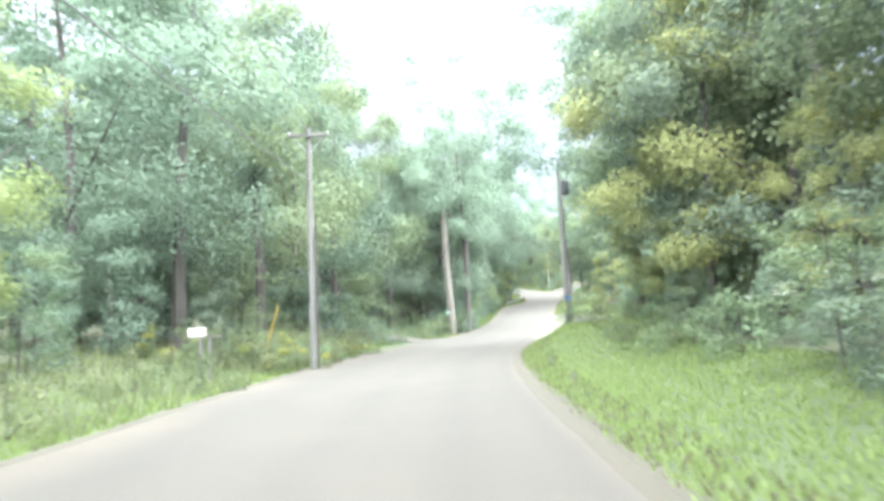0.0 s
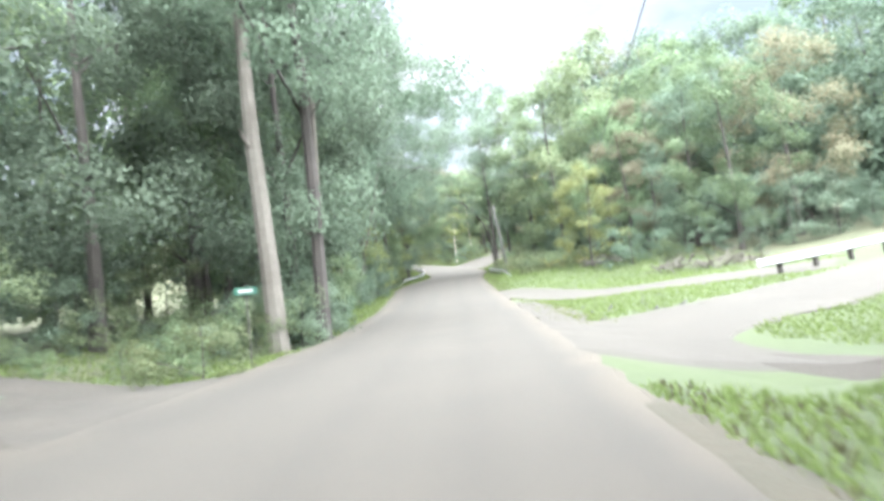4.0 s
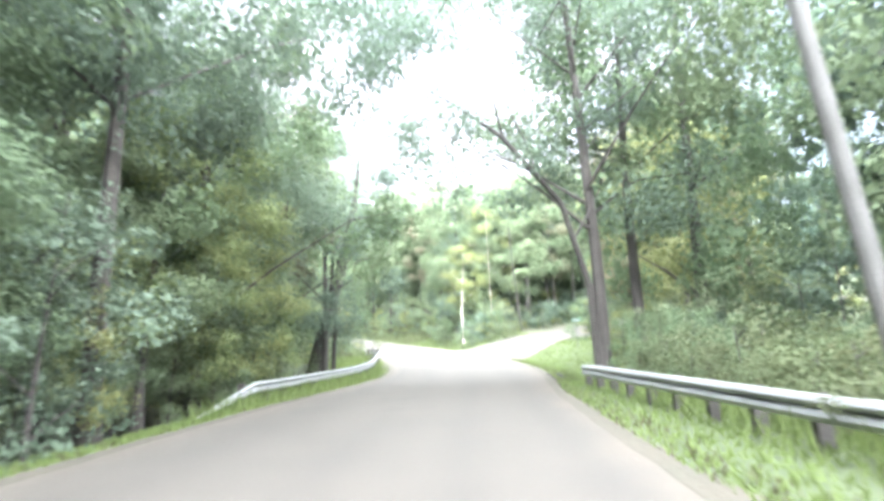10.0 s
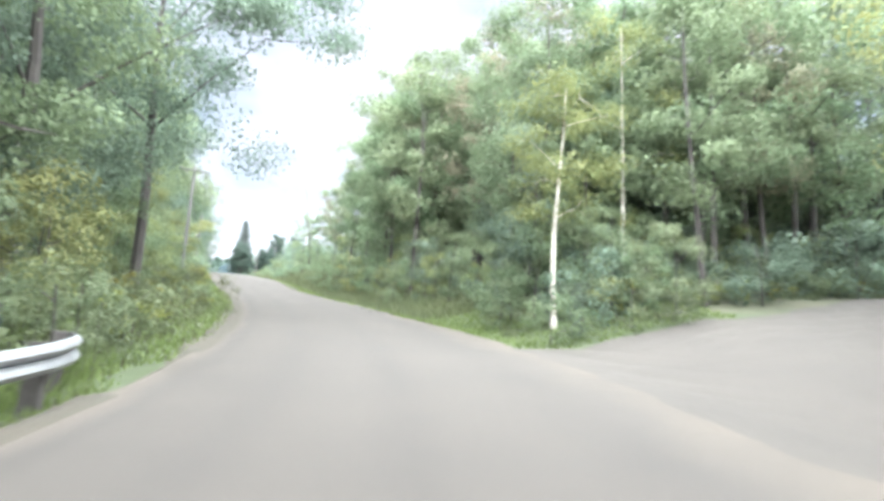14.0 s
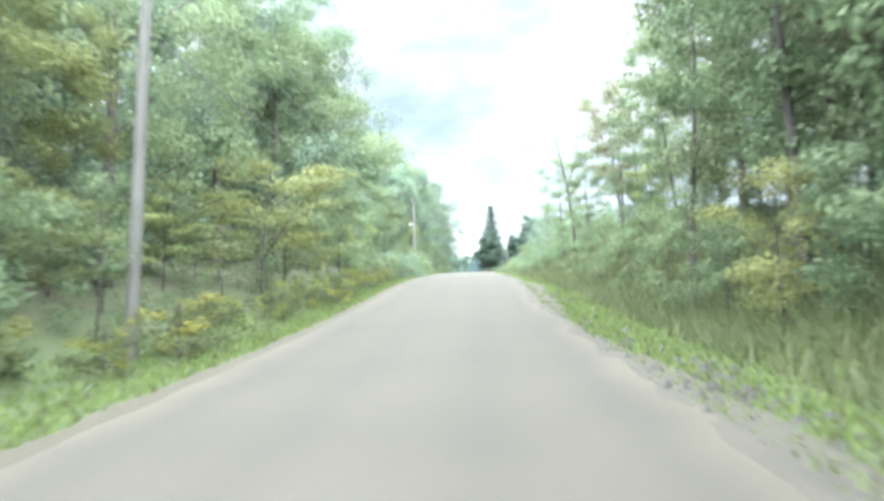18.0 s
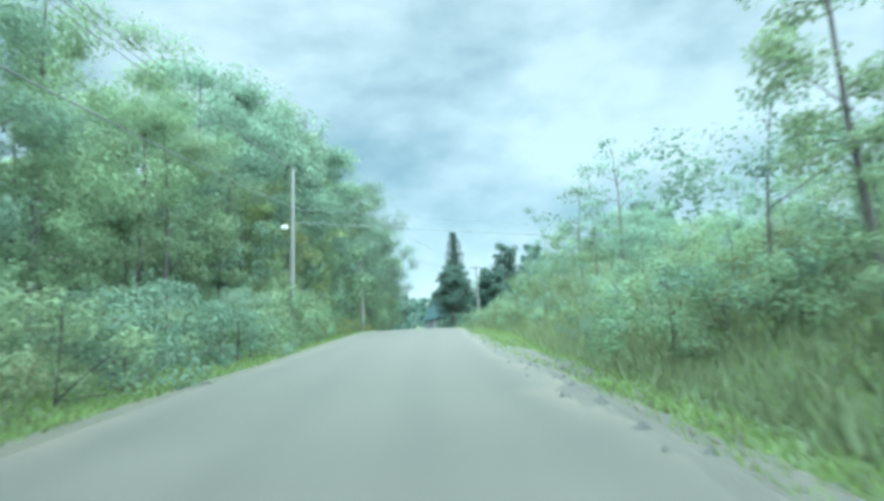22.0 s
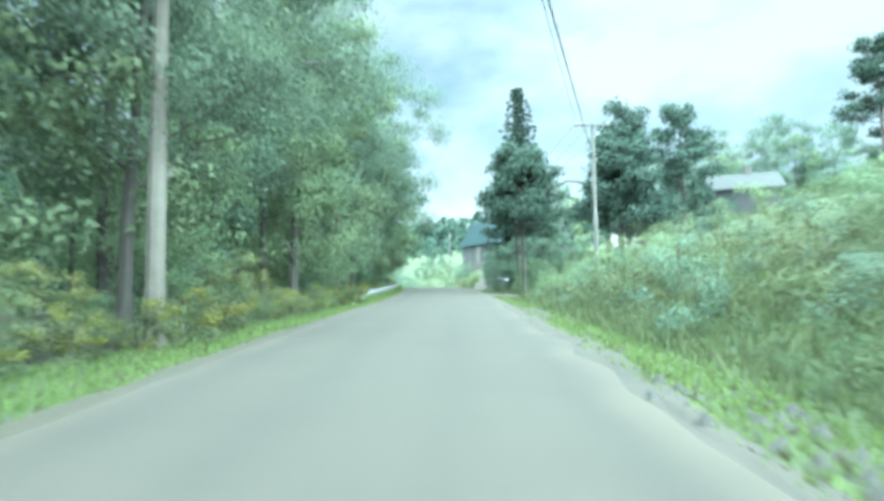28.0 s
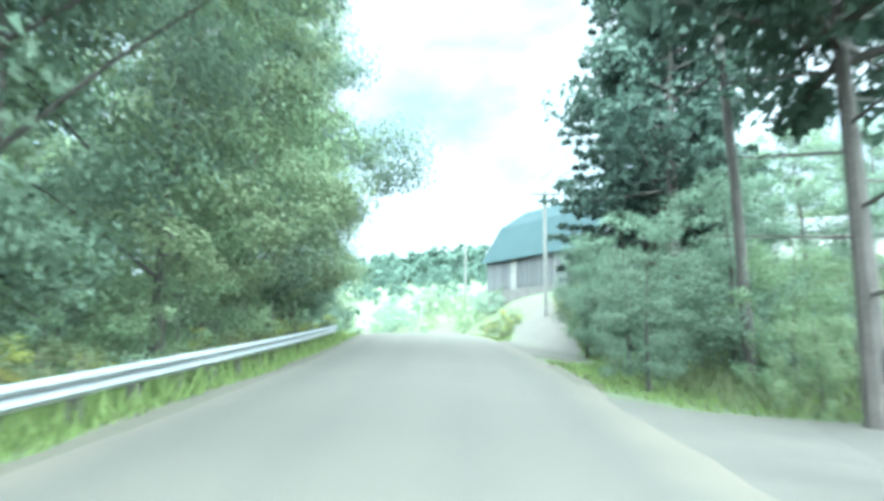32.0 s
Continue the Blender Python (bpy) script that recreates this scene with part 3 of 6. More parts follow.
gx = np.concatenate([[-2500, -1200, -600, -380, -250], np.arange(-160, -61, 3.0), np.arange(-60, 60.1, 0.8), np.arange(62, 76, 3.0), [110, 160, 250, 380, 600, 1200, 2500]])
gy = np.concatenate([[-1500, -600, -250, -120, -80], np.arange(-50, -11, 3.0), np.arange(-10, 345.1, 0.8), np.arange(352, 620, 8), [640, 700, 900, 1400, 2500]])
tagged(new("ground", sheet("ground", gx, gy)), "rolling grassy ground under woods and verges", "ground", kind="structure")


def ribbon(name, rows_, material, lift):
    """A strip over the ground; each row is (points across), taken to the ground or to given heights."""
    v, f = [], []
    w = len(rows_[0])
    for r in rows_:
        v += [(x, y, z + lift) for x, y, z in r]
    for i in range(len(rows_) - 1):
        for k in range(w - 1):
            f.append((i * w + k, i * w + k + 1, (i + 1) * w + k + 1, (i + 1) * w + k))
    return quick(name, v, f, material)


rrng = np.random.default_rng(5)
rows_ = []
for i in range(0, len(LINE)):
    s = S_ALL[i]
    if s < -45 or s > 400:
        continue
    el = float(edge_left(s)) + 0.05 * rrng.normal()
    er = -float(edge_right(s)) - (0.13 if 150 < s < 284 else 0.06) * rrng.normal()
    us = [el + 0.25, el, 1.6, 0, -1.6, er, er - 0.25]
    r = []
    for k, u in enumerate(us):
        x, y = LINE[i, 0] - DIR[i, 1] * u, LINE[i, 1] + DIR[i, 0] * u
        crown = 0.05 - 0.05 * min((u / HALF) ** 2, 1.15)
        r.append((x, y, LINE[i, 2] + crown - (0.12 if k in (0, 6) else 0)))
    rows_.append(r)
road_mesh = ribbon("road", rows_, M_ROAD, 0.03)
across = road_mesh.attributes.new("across", "FLOAT", "POINT")
across.data.foreach_set("value", np.tile(np.array([3.45, 3.2, 1.6, 0, -1.6, -3.2, -3.45], np.float32), len(rows_)))
tagged(new("road", road_mesh), "pale worn chip-seal country road with ragged edges", "road", kind="structure")


LANES = []


def lane(name, points, width, material, label, lift=0.05):
    """A road over the ground through the points, with a width at each (or one for all)."""
    widths = width if isinstance(width, tuple) else (width,) * len(points)
    c = spline([(*p, w) for p, w in zip(points, widths)], 1.0)
    d = np.gradient(c[:, :2], axis=0)
    d /= np.linalg.norm(d, axis=1)[:, None]
    out = []
    for i in range(len(c)):
        r = []
        cells = max(1, math.ceil(c[i, 2] / 4))
        for q in range(cells):
            off = c[i, 2] * ((q + 0.5) / cells - 0.5)
            LANES.append((c[i, 0] - d[i, 1] * off, c[i, 1] + d[i, 0] * off, c[i, 2] / cells / 2))
        for k in (-0.54, *(j / 14 - 0.5 for j in range(15)), 0.54):
            jit = 0.13 * rrng.normal() if abs(k) >= 0.5 else 0
            x, y = c[i, 0] - d[i, 1] * (c[i, 2] * k + jit), c[i, 1] + d[i, 0] * (c[i, 2] * k + jit)
            r.append((x, y, ground(x, y) - (0.12 if abs(k) > 0.5 or i in (0, len(c) - 1) else 0)))
        out.append(r)
    return tagged(new(name, ribbon(name, out, material, lift)), label, "road", kind="structure")


def off_lanes(x, y):
    """Which of the places lie on no lane."""
    ln = np.array(LANES)
    ok = np.ones(len(x), bool)
    for a in range(0, len(x), 20000):
        xx, yy = np.asarray(x[a:a + 20000]), np.asarray(y[a:a + 20000])
        d = (xx[:, None] - ln[None, :, 0]) ** 2 + (yy[:, None] - ln[None, :, 1]) ** 2
        ok[a:a + 20000] = (d > (ln[None, :, 2] + 0.1) ** 2).all(1)
    return ok


lane("side_road", [(5.2, 50.0), (8.0, 51.2), (11, 52.0), (15, 52.6), (22, 53.6), (32, 54.2), (48, 53)], (22, 10, 6.0, 5.4, 5.2, 5.2, 5.2), M_SIDE, "pale side road branching off past a guardrail")
lane("driveway", [place(47.5, 2.5)[:2], place(48.0, 6.5)[:2], place(48.6, 10)[:2], place(50.5, 17)[:2], place(54, 30)[:2]], (10.0, 5.0, 3.4, 3.0, 3.0), M_DIRT, "gravel driveway into the woods")
lane("farm_lane", [(8.6, 73.5), (11.8, 71.0), (14.6, 66.8), (17.6, 62.6), (22.5, 57.5)], (9.0, 5.6, 4.2, 3.8, 4.0), M_SIDE, "pale gravel leg of the side road round a grass island", lift=0.03)
lane("worn_verge", [place(54.0, -3.5)[:2], place(57.5, -3.9)[:2], place(61, -4.1)[:2], place(64.5, -3.9)[:2], place(68, -3.5)[:2]], (0.8, 1.5, 1.9, 1.6, 0.9), M_DIRT, "worn gravel verge with thin grass", lift=0.03)
lane("branch_road", [(18.5, 129.5), (22.3, 134.0), (28.0, 138.0), (34, 142.4), (41.5, 148.2), (75, 163)], (9.0, 9.0, 5.0, 4.4, 4.6, 5.0), M_SIDE, "pale branch road going straight on into the woods")
lane("farm_drive", [place(297, -2)[:2], place(297, -5)[:2], place(296, -8)[:2], place(294.8, -13)[:2], place(294, -22)[:2], place(293, -36)[:2]], (12.0, 6.0, 3.4, 3.0, 3.0, 3.0), M_DIRT, "gravel farm driveway up the bank")
lane("barn_track", [place(310, -2.5)[:2], place(320, -5)[:2], place(332, -8)[:2]], (4.5, 3.0, 3.0), M_DIRT, "worn track to the barn")


def gravel_shoulder():
    """Washed-out gravel that begins under the road's broken right edge and runs out into the grass."""
    strip = []
    for i in range(len(LINE)):
        q = S_ALL[i]
        if not 150 < q < 283:
            continue
        e = float(edge_right(q))
        wide = 0.55 + 0.35 * math.sin(q * 0.21) + 0.3 * math.sin(q * 0.53 + 1.0) + 0.35 * rrng.random()
        wide = max(0.25, wide) * min(1.0, (q - 149) / 8, (284 - q) / 8)
        row = []
        for u, z in ((e - 0.45, -0.05), (e + 0.02, -0.025), (e + 0.12, -0.02), (e + 0.2 + wide * 0.5, -0.045), (e + 0.25 + wide, None)):
            x, y = LINE[i, 0] + DIR[i, 1] * u, LINE[i, 1] - DIR[i, 0] * u
            row.append((x, y, ground(x, y) - 0.07 if z is None else LINE[i, 2] + 0.04 + z + 0.012 * rrng.normal()))
        strip.append(row)
    me = ribbon("gravel_shoulder", strip, M_DIRT, 0.03)
    tagged(new("gravel_shoulder", me), "washed-out gravel shoulder beside the road", "road edge", kind="structure")


gravel_shoulder()


def edge_strips():
    """Ragged dirt and litter along both edges of the road, left out where lanes join."""
    for side in (1, -1):
        strip = []
        for i in range(0, len(LINE)):
            s = S_ALL[i]
            e = float(edge_left(s) if side > 0 else edge_right(s))
            x, y = LINE[i, 0] - DIR[i, 1] * (e + 0.5) * side, LINE[i, 1] + DIR[i, 0] * (e + 0.5) * side
            free = -45 < s < 335 and off_lanes([x], [y])[0] and not (side < 0 and 150 < s < 280)
            if free:
                wob = rrng.random()
                low = 0.05 - 0.05 * min((e / HALF) ** 2, 1.15)
                strip.append([(LINE[i, 0] - DIR[i, 1] * u * side, LINE[i, 1] + DIR[i, 0] * u * side, LINE[i, 2] + z) for u, z in
                              ((e - 0.3, low - 0.012), (e - 0.06 - 0.1 * wob, low + 0.009), (e + 0.08, low + 0.006), (e + 0.16 + 0.26 * wob, low - 0.03), (e + 0.6, low - 0.16))])
            if strip and (not free or i == len(LINE) - 1):
                if len(strip) > 4:
                    for row in (0, -1):
                        strip[row] = [(x, y, z - 0.09) for x, y, z in strip[row]]
                    tagged(new("road_edge", ribbon("road_edge", strip, M_EDGE, 0.03)), "ragged edge of dirt and dry litter beside the road", "road edge", kind="structure")
                strip = []


edge_strips()

# ---------------------------------------------------------------- woods
wrng = random.Random(11)
BLOCKED = []


def clear_of(x, y, gap):
    return all((x - a) ** 2 + (y - b) ** 2 > gap * gap for a, b in BLOCKED)


# bushes above a height are of another, taller kind
TALLER = {"shrub": (2.4, "tall_bush"), "shrub_d": (2.4, "tall_bush_d"), "shrub_w": (1.9, "tall_bush"), "goldenrod": (1.6, "sapling_y")}


def wood(s0, s1, u0, u1, count, kinds, h0, h1, gap=2.6, width=1.0, nv=3):
    """Trees scattered over a stretch of road side."""
    made = tries = 0
    while made < count and tries < count * 12:
        tries += 1
        s, u = wrng.uniform(s0, s1), wrng.uniform(u0, u1)
        x, y, _ = place(s, u)
        if not clear_of(x, y, gap) or not off_lanes([x], [y])[0]:
            continue
        BLOCKED.append((x, y))
        key = wrng.choice(kinds)
        if key + "_near" in KINDS and abs(u) < (15.0 if s < 62 else 13.5 if 60 < s < 112 else 13.0 if 140 < s < 172 else 11.5 if 176 < s < 235 else 9.3):
            key += "_near"
        h = wrng.uniform(h0, h1)
        if h > TALLER.get(key, (99, ""))[0]:
            key = TALLER[key][1]
        tree(key, x, y, h, width * wrng.uniform(0.85, 1.15), wrng.randrange(2 if key.endswith("_near") else nv))
        made += 1


def grove(x0, y0, x1, y1, count, kinds, h0, h1, gap=2.0):
    """Trees or bushes scattered over a rectangle of ground."""
    made = tries = 0
    while made < count and tries < count * 12:
        tries += 1
        x, y = wrng.uniform(x0, x1), wrng.uniform(y0, y1)
        if abs(su(x, y)[1][0]) < 6.5 or not clear_of(x, y, gap) or not off_lanes([x], [y])[0]:
            continue
        BLOCKED.append((x, y))
        tree(wrng.choice(kinds), x, y, wrng.uniform(h0, h1), wrng.uniform(0.85, 1.2), wrng.randrange(2))
        made += 1


def keep(x, y, r=2.0):
    BLOCKED.append((x, y))
    return x, y


# single trees that stand out
for key, x, y, h, w, v in (("spread", 2.0, 58.6, 25.5, 0.92, 0), ("maple", -0.2, 63.5, 19.0, 0.9, 1), ("big", 20.7, 108.1, 22.5, 0.95, 1), ("aspen", 23.3, 110.2, 20.5, 1.3, 0), ("oak", 26.5, 111.5, 22.5, 0.85, 1),
                           ("birch", 22.9, 142.5, 8.5, 1.5, 0), ("ash", 25.0, 147.0, 7.6, 0.8, 0), ("birch", 26.2, 146.0, 12.0, 1.0, 1), ("sumac", -1.9, 176.0, 5.2, 1.1, 0), ("sumac", -4.5, 181.0, 4.4, 1.3, 1),
                           ("sparse", -2.3, 228.5, 5.6, 1.4, 0), ("sparse", 0.0, 228.4, 6.8, 1.1, 1), ("sparse", -1.1, 222.6, 4.2, 1.3, 1), ("aspen", 3.9, 203.5, 8.2, 1.1, 0), ("aspen", 6.1, 200.3, 7.4, 1.2, 1), ("aspen", 8.6, 197.0, 9.5, 1.3, 2), ("sapling_d", 3.0, 206.6, 4.6, 1.3, 0), ("sapling_d", 0.8, 210.5, 3.0, 1.2, 1),
                           ("ash", 19.8, 77.5, 7.5, 1.0, 1), ("ash", 31.0, 119.0, 15.0, 1.0, 0), ("ash", 33.0, 124.0, 16.0, 1.0, 1), ("cherry", 34.5, 128.0, 16.5, 1.0, 2), ("ash", 37.0, 133.5, 17.0, 1.0, 0), ("cherry", 42.0, 138.5, 17.0, 1.0, 1), ("oak", 39.5, 127.0, 17.0, 1.1, 2), ("maple", 47.0, 142.5, 17.0, 1.0, 0), ("aspen_b", 33.5, 149.0, 16.0, 1.1, 0), ("oak", 38.5, 153.5, 16.0, 1.0, 1), ("aspen", 30.0, 146.5, 15.5, 1.1, 1), ("maple", 44.5, 156.0, 16.0, 1.0, 2), ("oak", 54.0, 148.0, 16.0, 1.0, 0), ("maple", 56.0, 163.0, 15.0, 1.1, 1),
                           ("big", -28.6, 256.0, 17.0, 1.0, 1), ("oak", -34.0, 271.0, 17.5, 0.9, 1), ("maple", -38.5, 283.0, 18.0, 0.85, 2), ("oak", -42.5, 294.0, 17.0, 0.8, 0), ("oak", -47.0, 303.0, 14.5, 0.85, 2), ("maple", -50.0, 309.5, 12.5, 0.9, 1), ("oak", -44.2, 301.0, 13.0, 0.8, 0), ("maple", -48.2, 308.0, 11.0, 0.8, 1), ("oak", -38.0, 277.0, 17.5, 0.9, 2), ("maple", -41.0, 288.5, 17.5, 0.9, 0), ("oak", -45.5, 299.0, 16.5, 0.8, 1),
                           ("maple", -33.4, 303.0, 4.0, 0.8, 0), ("maple", -34.6, 311.0, 4.2, 0.8, 1), ("maple", -31.0, 315.5, 8.5, 0.9, 2), ("maple", -34.8, 321.0, 4.5, 0.9, 0)):
    keep(x, y)
    near = key + "_near" in KINDS and abs(su(x, y)[1][0]) < 9.3
    tree(key + "_near" if near else key, x, y, h, w, v % 2 if near else v)

# left of the road
wood(-22, 34, 12.5, 20, 13, ["oak", "maple", "maple"], 18, 22, gap=3.6)
wood(-22, 34, 20, 36, 8, ["oak_far", "maple_far"], 20, 24, gap=4)
wood(-12, 33, 9.5, 13, 16, ["sapling", "sapling_d", "shrub_d"], 2.5, 6, gap=1.7)
wood(33, 62, 10.5, 14, 30, ["sapling", "sapling_d", "sapling"], 2.5, 5.0, gap=1.6)
wood(42, 58, 11.5, 19, 9, ["oak", "maple"], 22, 25.5, gap=3.4)
wood(36, 60, 19, 36, 6, ["oak_far", "maple_far"], 17, 22, gap=4)
wood(43, 58, 6.2, 11, 44, ["shrub", "shrub_w", "shrub_w", "shrub_d"], 0.6, 1.5, gap=1.2)
wood(8, 34, 5.6, 9, 10, ["shrub_w", "shrub", "goldenrod"], 0.8, 1.6, gap=1.4)
wood(68, 108, 9.8, 13.4, 15, ["oak", "maple", "maple"], 18, 22, gap=3.2, width=0.9)
wood(59, 68, 10.5, 13, 3, ["oak", "maple", "oak"], 18, 20, gap=3.4)
wood(60, 112, 13, 32, 12, ["oak_far", "maple_far"], 15, 20, gap=4)
wood(60, 103, 5.6, 7.4, 40, ["sapling", "shrub", "sapling_d", "shrub_d", "sapling_y"], 1.8, 4.8, gap=1.3, width=0.8)
wood(106, 142, 7.8, 13, 9, ["oak", "maple"], 13, 17, gap=3.4)
wood(108, 145, 13, 30, 9, ["oak_far", "maple_far"], 13, 17, gap=4)
wood(132, 150, 5.8, 8, 12, ["sapling", "shrub", "sapling_y"], 2.0, 4.5, gap=1.5)
wood(142, 178, 9.5, 14.5, 9, ["oak", "maple", "oak"], 12.5, 16, gap=3.6)
wood(178, 214, 9.0, 14.5, 10, ["oak", "maple", "oak"], 13, 17.5, gap=3.4)
wood(212, 231, 9.0, 14.5, 6, ["oak", "maple", "oak"], 11.5, 14, gap=3.4)
wood(232, 247, 9.0, 14.5, 6, ["oak", "maple", "maple"], 15, 19, gap=3.4)
wood(142, 250, 15, 32, 17, ["oak_far", "maple_far"], 13, 18, gap=4.5)
wood(148, 204, 6.6, 9.5, 34, ["sapling", "shrub", "sapling_y", "sumac", "shrub_w"], 1.6, 4.2, gap=1.5)
wood(150, 206, 4.9, 6.4, 44, ["goldenrod", "goldenrod", "shrub_w"], 0.8, 1.3, gap=1.0)
wood(204, 226, 4.9, 8.5, 30, ["shrub", "shrub", "shrub_d"], 1.6, 2.6, gap=1.3)
wood(226, 250, 6.2, 9.5, 16, ["shrub", "sapling", "shrub_w"], 1.3, 3.2, gap=1.4)
wood(228, 300, 4.9, 6.2, 46, ["goldenrod", "goldenrod", "shrub_w"], 0.7, 1.2, gap=1.0)
wood(246, 300, 7.6, 12, 13, ["oak", "maple", "oak"], 15, 18.5, gap=3.2)
wood(246, 300, 13, 30, 9, ["oak_far", "maple_far"], 14, 17, gap=4.5)
wood(250, 306, 6.4, 8, 22, ["sapling", "sapling_y", "shrub"], 1.6, 3.6, gap=1.5)
wood(306, 322, 5.5, 9, 9, ["shrub_d", "shrub"], 1.3, 2.2, gap=1.6)
# right of the road
wood(-15, 31, -16, -10, 13, ["oak", "maple", "oak", "oak"], 16, 21, gap=3.4)
wood(-15, 34, -34, -16, 9, ["oak_far", "maple_far"], 18, 23, gap=4)
wood(-8, 33, -10.5, -7.8, 28, ["shrub", "sapling", "shrub_d", "shrub_w"], 1.3, 3.8, gap=1.4)
wood(33, 42, -14, -9, 8, ["shrub", "shrub_w"], 1.0, 2.0, gap=1.4)
wood(72, 104, -24, -14.5, 12, ["oak", "maple", "maple", "cherry"], 11, 13.5, gap=3.6)
wood(72, 118, -50, -24, 15, ["oak_far", "maple_far", "maple_far"], 13, 17, gap=4.5)
wood(74, 114, -15, -11.5, 20, ["shrub_d", "sapling_d", "shrub"], 1.6, 4.5, gap=1.6)
wood(85, 110, -9.5, -5.6, 46, ["shrub_w", "shrub_w", "shrub_w", "shrub"], 1.0, 1.7, gap=1.0)
wood(94, 112, -16, -9.5, 9, ["oak", "maple", "maple"], 20.5, 23, gap=3, width=0.85)
wood(100, 118, -32, -16, 8, ["oak", "maple_far", "cherry"], 19, 22, gap=3.6)
wood(105, 116, -14, -8.5, 10, ["sapling", "sapling_d", "shrub"], 2.5, 6, gap=1.8)
wood(106, 113, -8.5, -5.4, 9, ["shrub_w", "shrub"], 0.8, 1.7, gap=1.1)
wood(110, 120, -32, -19, 6, ["cherry", "ash", "oak"], 12, 16, gap=3.4)
wood(142, 186, -16, -9.6, 32, ["aspen", "aspen", "aspen_b", "oak"], 13, 17, gap=2.4)
wood(146, 178, -34, -16, 15, ["oak_far", "maple_far", "cherry_far", "aspen"], 12, 16, gap=3.6)
wood(140, 176, -9.8, -7.0, 32, ["shrub", "sapling", "sapling_y", "shrub_w", "sapling_d"], 1.5, 4.0, gap=1.4)
wood(186, 199, -13, -8.5, 6, ["aspen", "aspen_b", "aspen"], 8.5, 11, gap=2.4)
wood(172, 192, -26, -13, 7, ["oak_far", "maple_far"], 7, 10, gap=4)
wood(165, 215, -9, -5.8, 34, ["shrub", "shrub_w", "shrub_w", "sapling"], 1.0, 2.4, gap=1.4)
wood(206, 288, -9.5, -5.6, 95, ["shrub_w", "shrub_d", "shrub_w", "shrub", "shrub"], 0.7, 1.6, gap=1.2)
wood(206, 260, -17, -9.5, 60, ["shrub_w", "shrub_d", "shrub"], 0.9, 1.9, gap=1.8)
wood(260, 288, -15, -9.0, 24, ["shrub_w", "shrub_w", "shrub"], 0.4, 0.8, gap=1.5)
wood(234, 256, -13, -8, 24, ["sapling", "sapling_d", "sapling"], 3.2, 5.0, gap=1.7)
wood(303, 314, -11, -6.2, 12, ["shrub_d", "sapling_d", "shrub_d"], 1.4, 2.6, gap=1.3)
wood(296, 340, -48, -34, 9, ["oak_far", "maple_far"], 6, 9, gap=4)

# weeds round the point between the two roads
wood(133, 146, -9.5, -5.9, 22, ["shrub_w", "shrub", "shrub_d"], 0.8, 2.2, gap=1.1)
wood(24, 33, -12.5, -9.6, 4, ["oak", "maple"], 17, 20, gap=2.6)
# bushy edge of the woods, down to the ground
wood(144, 176, 8.2, 10.0, 8, ["oak", "maple", "ash"], 6, 9, gap=2.2)
wood(176, 246, 8.0, 10.0, 18, ["oak", "maple", "oak"], 6.5, 10, gap=2.2)
wood(246, 318, 6.8, 9.5, 22, ["oak", "maple", "oak", "ash"], 6, 10, gap=2.2)
wood(284, 320, 5.4, 7.5, 26, ["sapling", "shrub", "sapling_d"], 1.8, 4.0, gap=1.3)
wood(62, 110, 7.0, 9.5, 12, ["oak", "maple", "oak"], 6, 9, gap=2.2)
wood(-10, 32, 11, 13.5, 8, ["oak", "maple", "oak", "ash"], 6, 10, gap=2.2)
wood(-4, 32, -11.5, -9.2, 8, ["oak", "ash", "maple"], 5, 8, gap=2.2)
# weedy slope by the farm driveway
wood(284, 293, -12, -6.4, 20, ["shrub_w", "shrub", "goldenrod"], 0.7, 1.5, gap=1.1)
wood(300, 326, -32, -9, 50, ["shrub_w", "shrub_w", "shrub_w", "goldenrod"], 0.5, 0.9, gap=1.4)
wood(305, 313, -9, -5.4, 9, ["shrub_d", "sapling_d", "shrub_d"], 1.5, 2.8, gap=1.1)
wood(296, 330, 10.5, 28, 15, ["oak_far", "maple_far"], 9, 14, gap=3.4)
# dense slope above the road
wood(174, 199, -11, -6.6, 26, ["sapling", "sapling_d", "sapling_y", "shrub"], 2.2, 4.8, gap=1.4)
wood(176, 198, -17, -10.5, 9, ["oak", "maple"], 7, 10, gap=2.6)
# undergrowth on both sides of the branch road
grove(36, 122, 64, 146, 26, ["sapling_d", "sapling", "sapling_y"], 2.5, 5.5, 1.8)
grove(29, 143, 62, 172, 30, ["sapling_d", "sapling", "shrub_d"], 2.0, 5.5, 1.8)
grove(28, 116, 36, 126, 8, ["shrub", "sapling_y", "shrub_d"], 1.2, 3.0, 1.5)
wood(311, 328, 6.2, 8.2, 4, ["maple", "oak"], 9.5, 12, gap=2.2)
wood(300, 312, 5.8, 6.8, 4, ["ash", "oak"], 8, 11, gap=2.0)
wood(262, 300, 6.0, 7.4, 6, ["ash", "ash", "oak"], 5, 8, gap=2.2)
# the bend before the side road
for s, u, key, h in ((35.0, -10.6, "maple_near", 18.5), (37.2, -12.4, "oak", 19.5), (33.6, -12.6, "oak", 19.0), (38.5, -15.0, "maple", 18.0)):
    tree(key, *place(s, u)[:2], h, 0.95, int(s) % 2)
wood(32, 40, -13, -9.2, 12, ["shrub", "shrub_d", "shrub_w"], 1.2, 2.4, gap=1.2)
wood(22, 35, 5.4, 9.5, 30, ["goldenrod", "shrub_w", "shrub_w", "shrub"], 0.8, 1.6, gap=1.1)
wood(45, 62, 5.2, 10.5, 36, ["shrub_w", "shrub", "shrub_w", "goldenrod", "shrub_d"], 0.9, 2.0, gap=1.2)
wood(321, 352, 4.8, 12, 26, ["shrub_d", "shrub", "sapling_d"], 1.4, 3.4, gap=1.5)
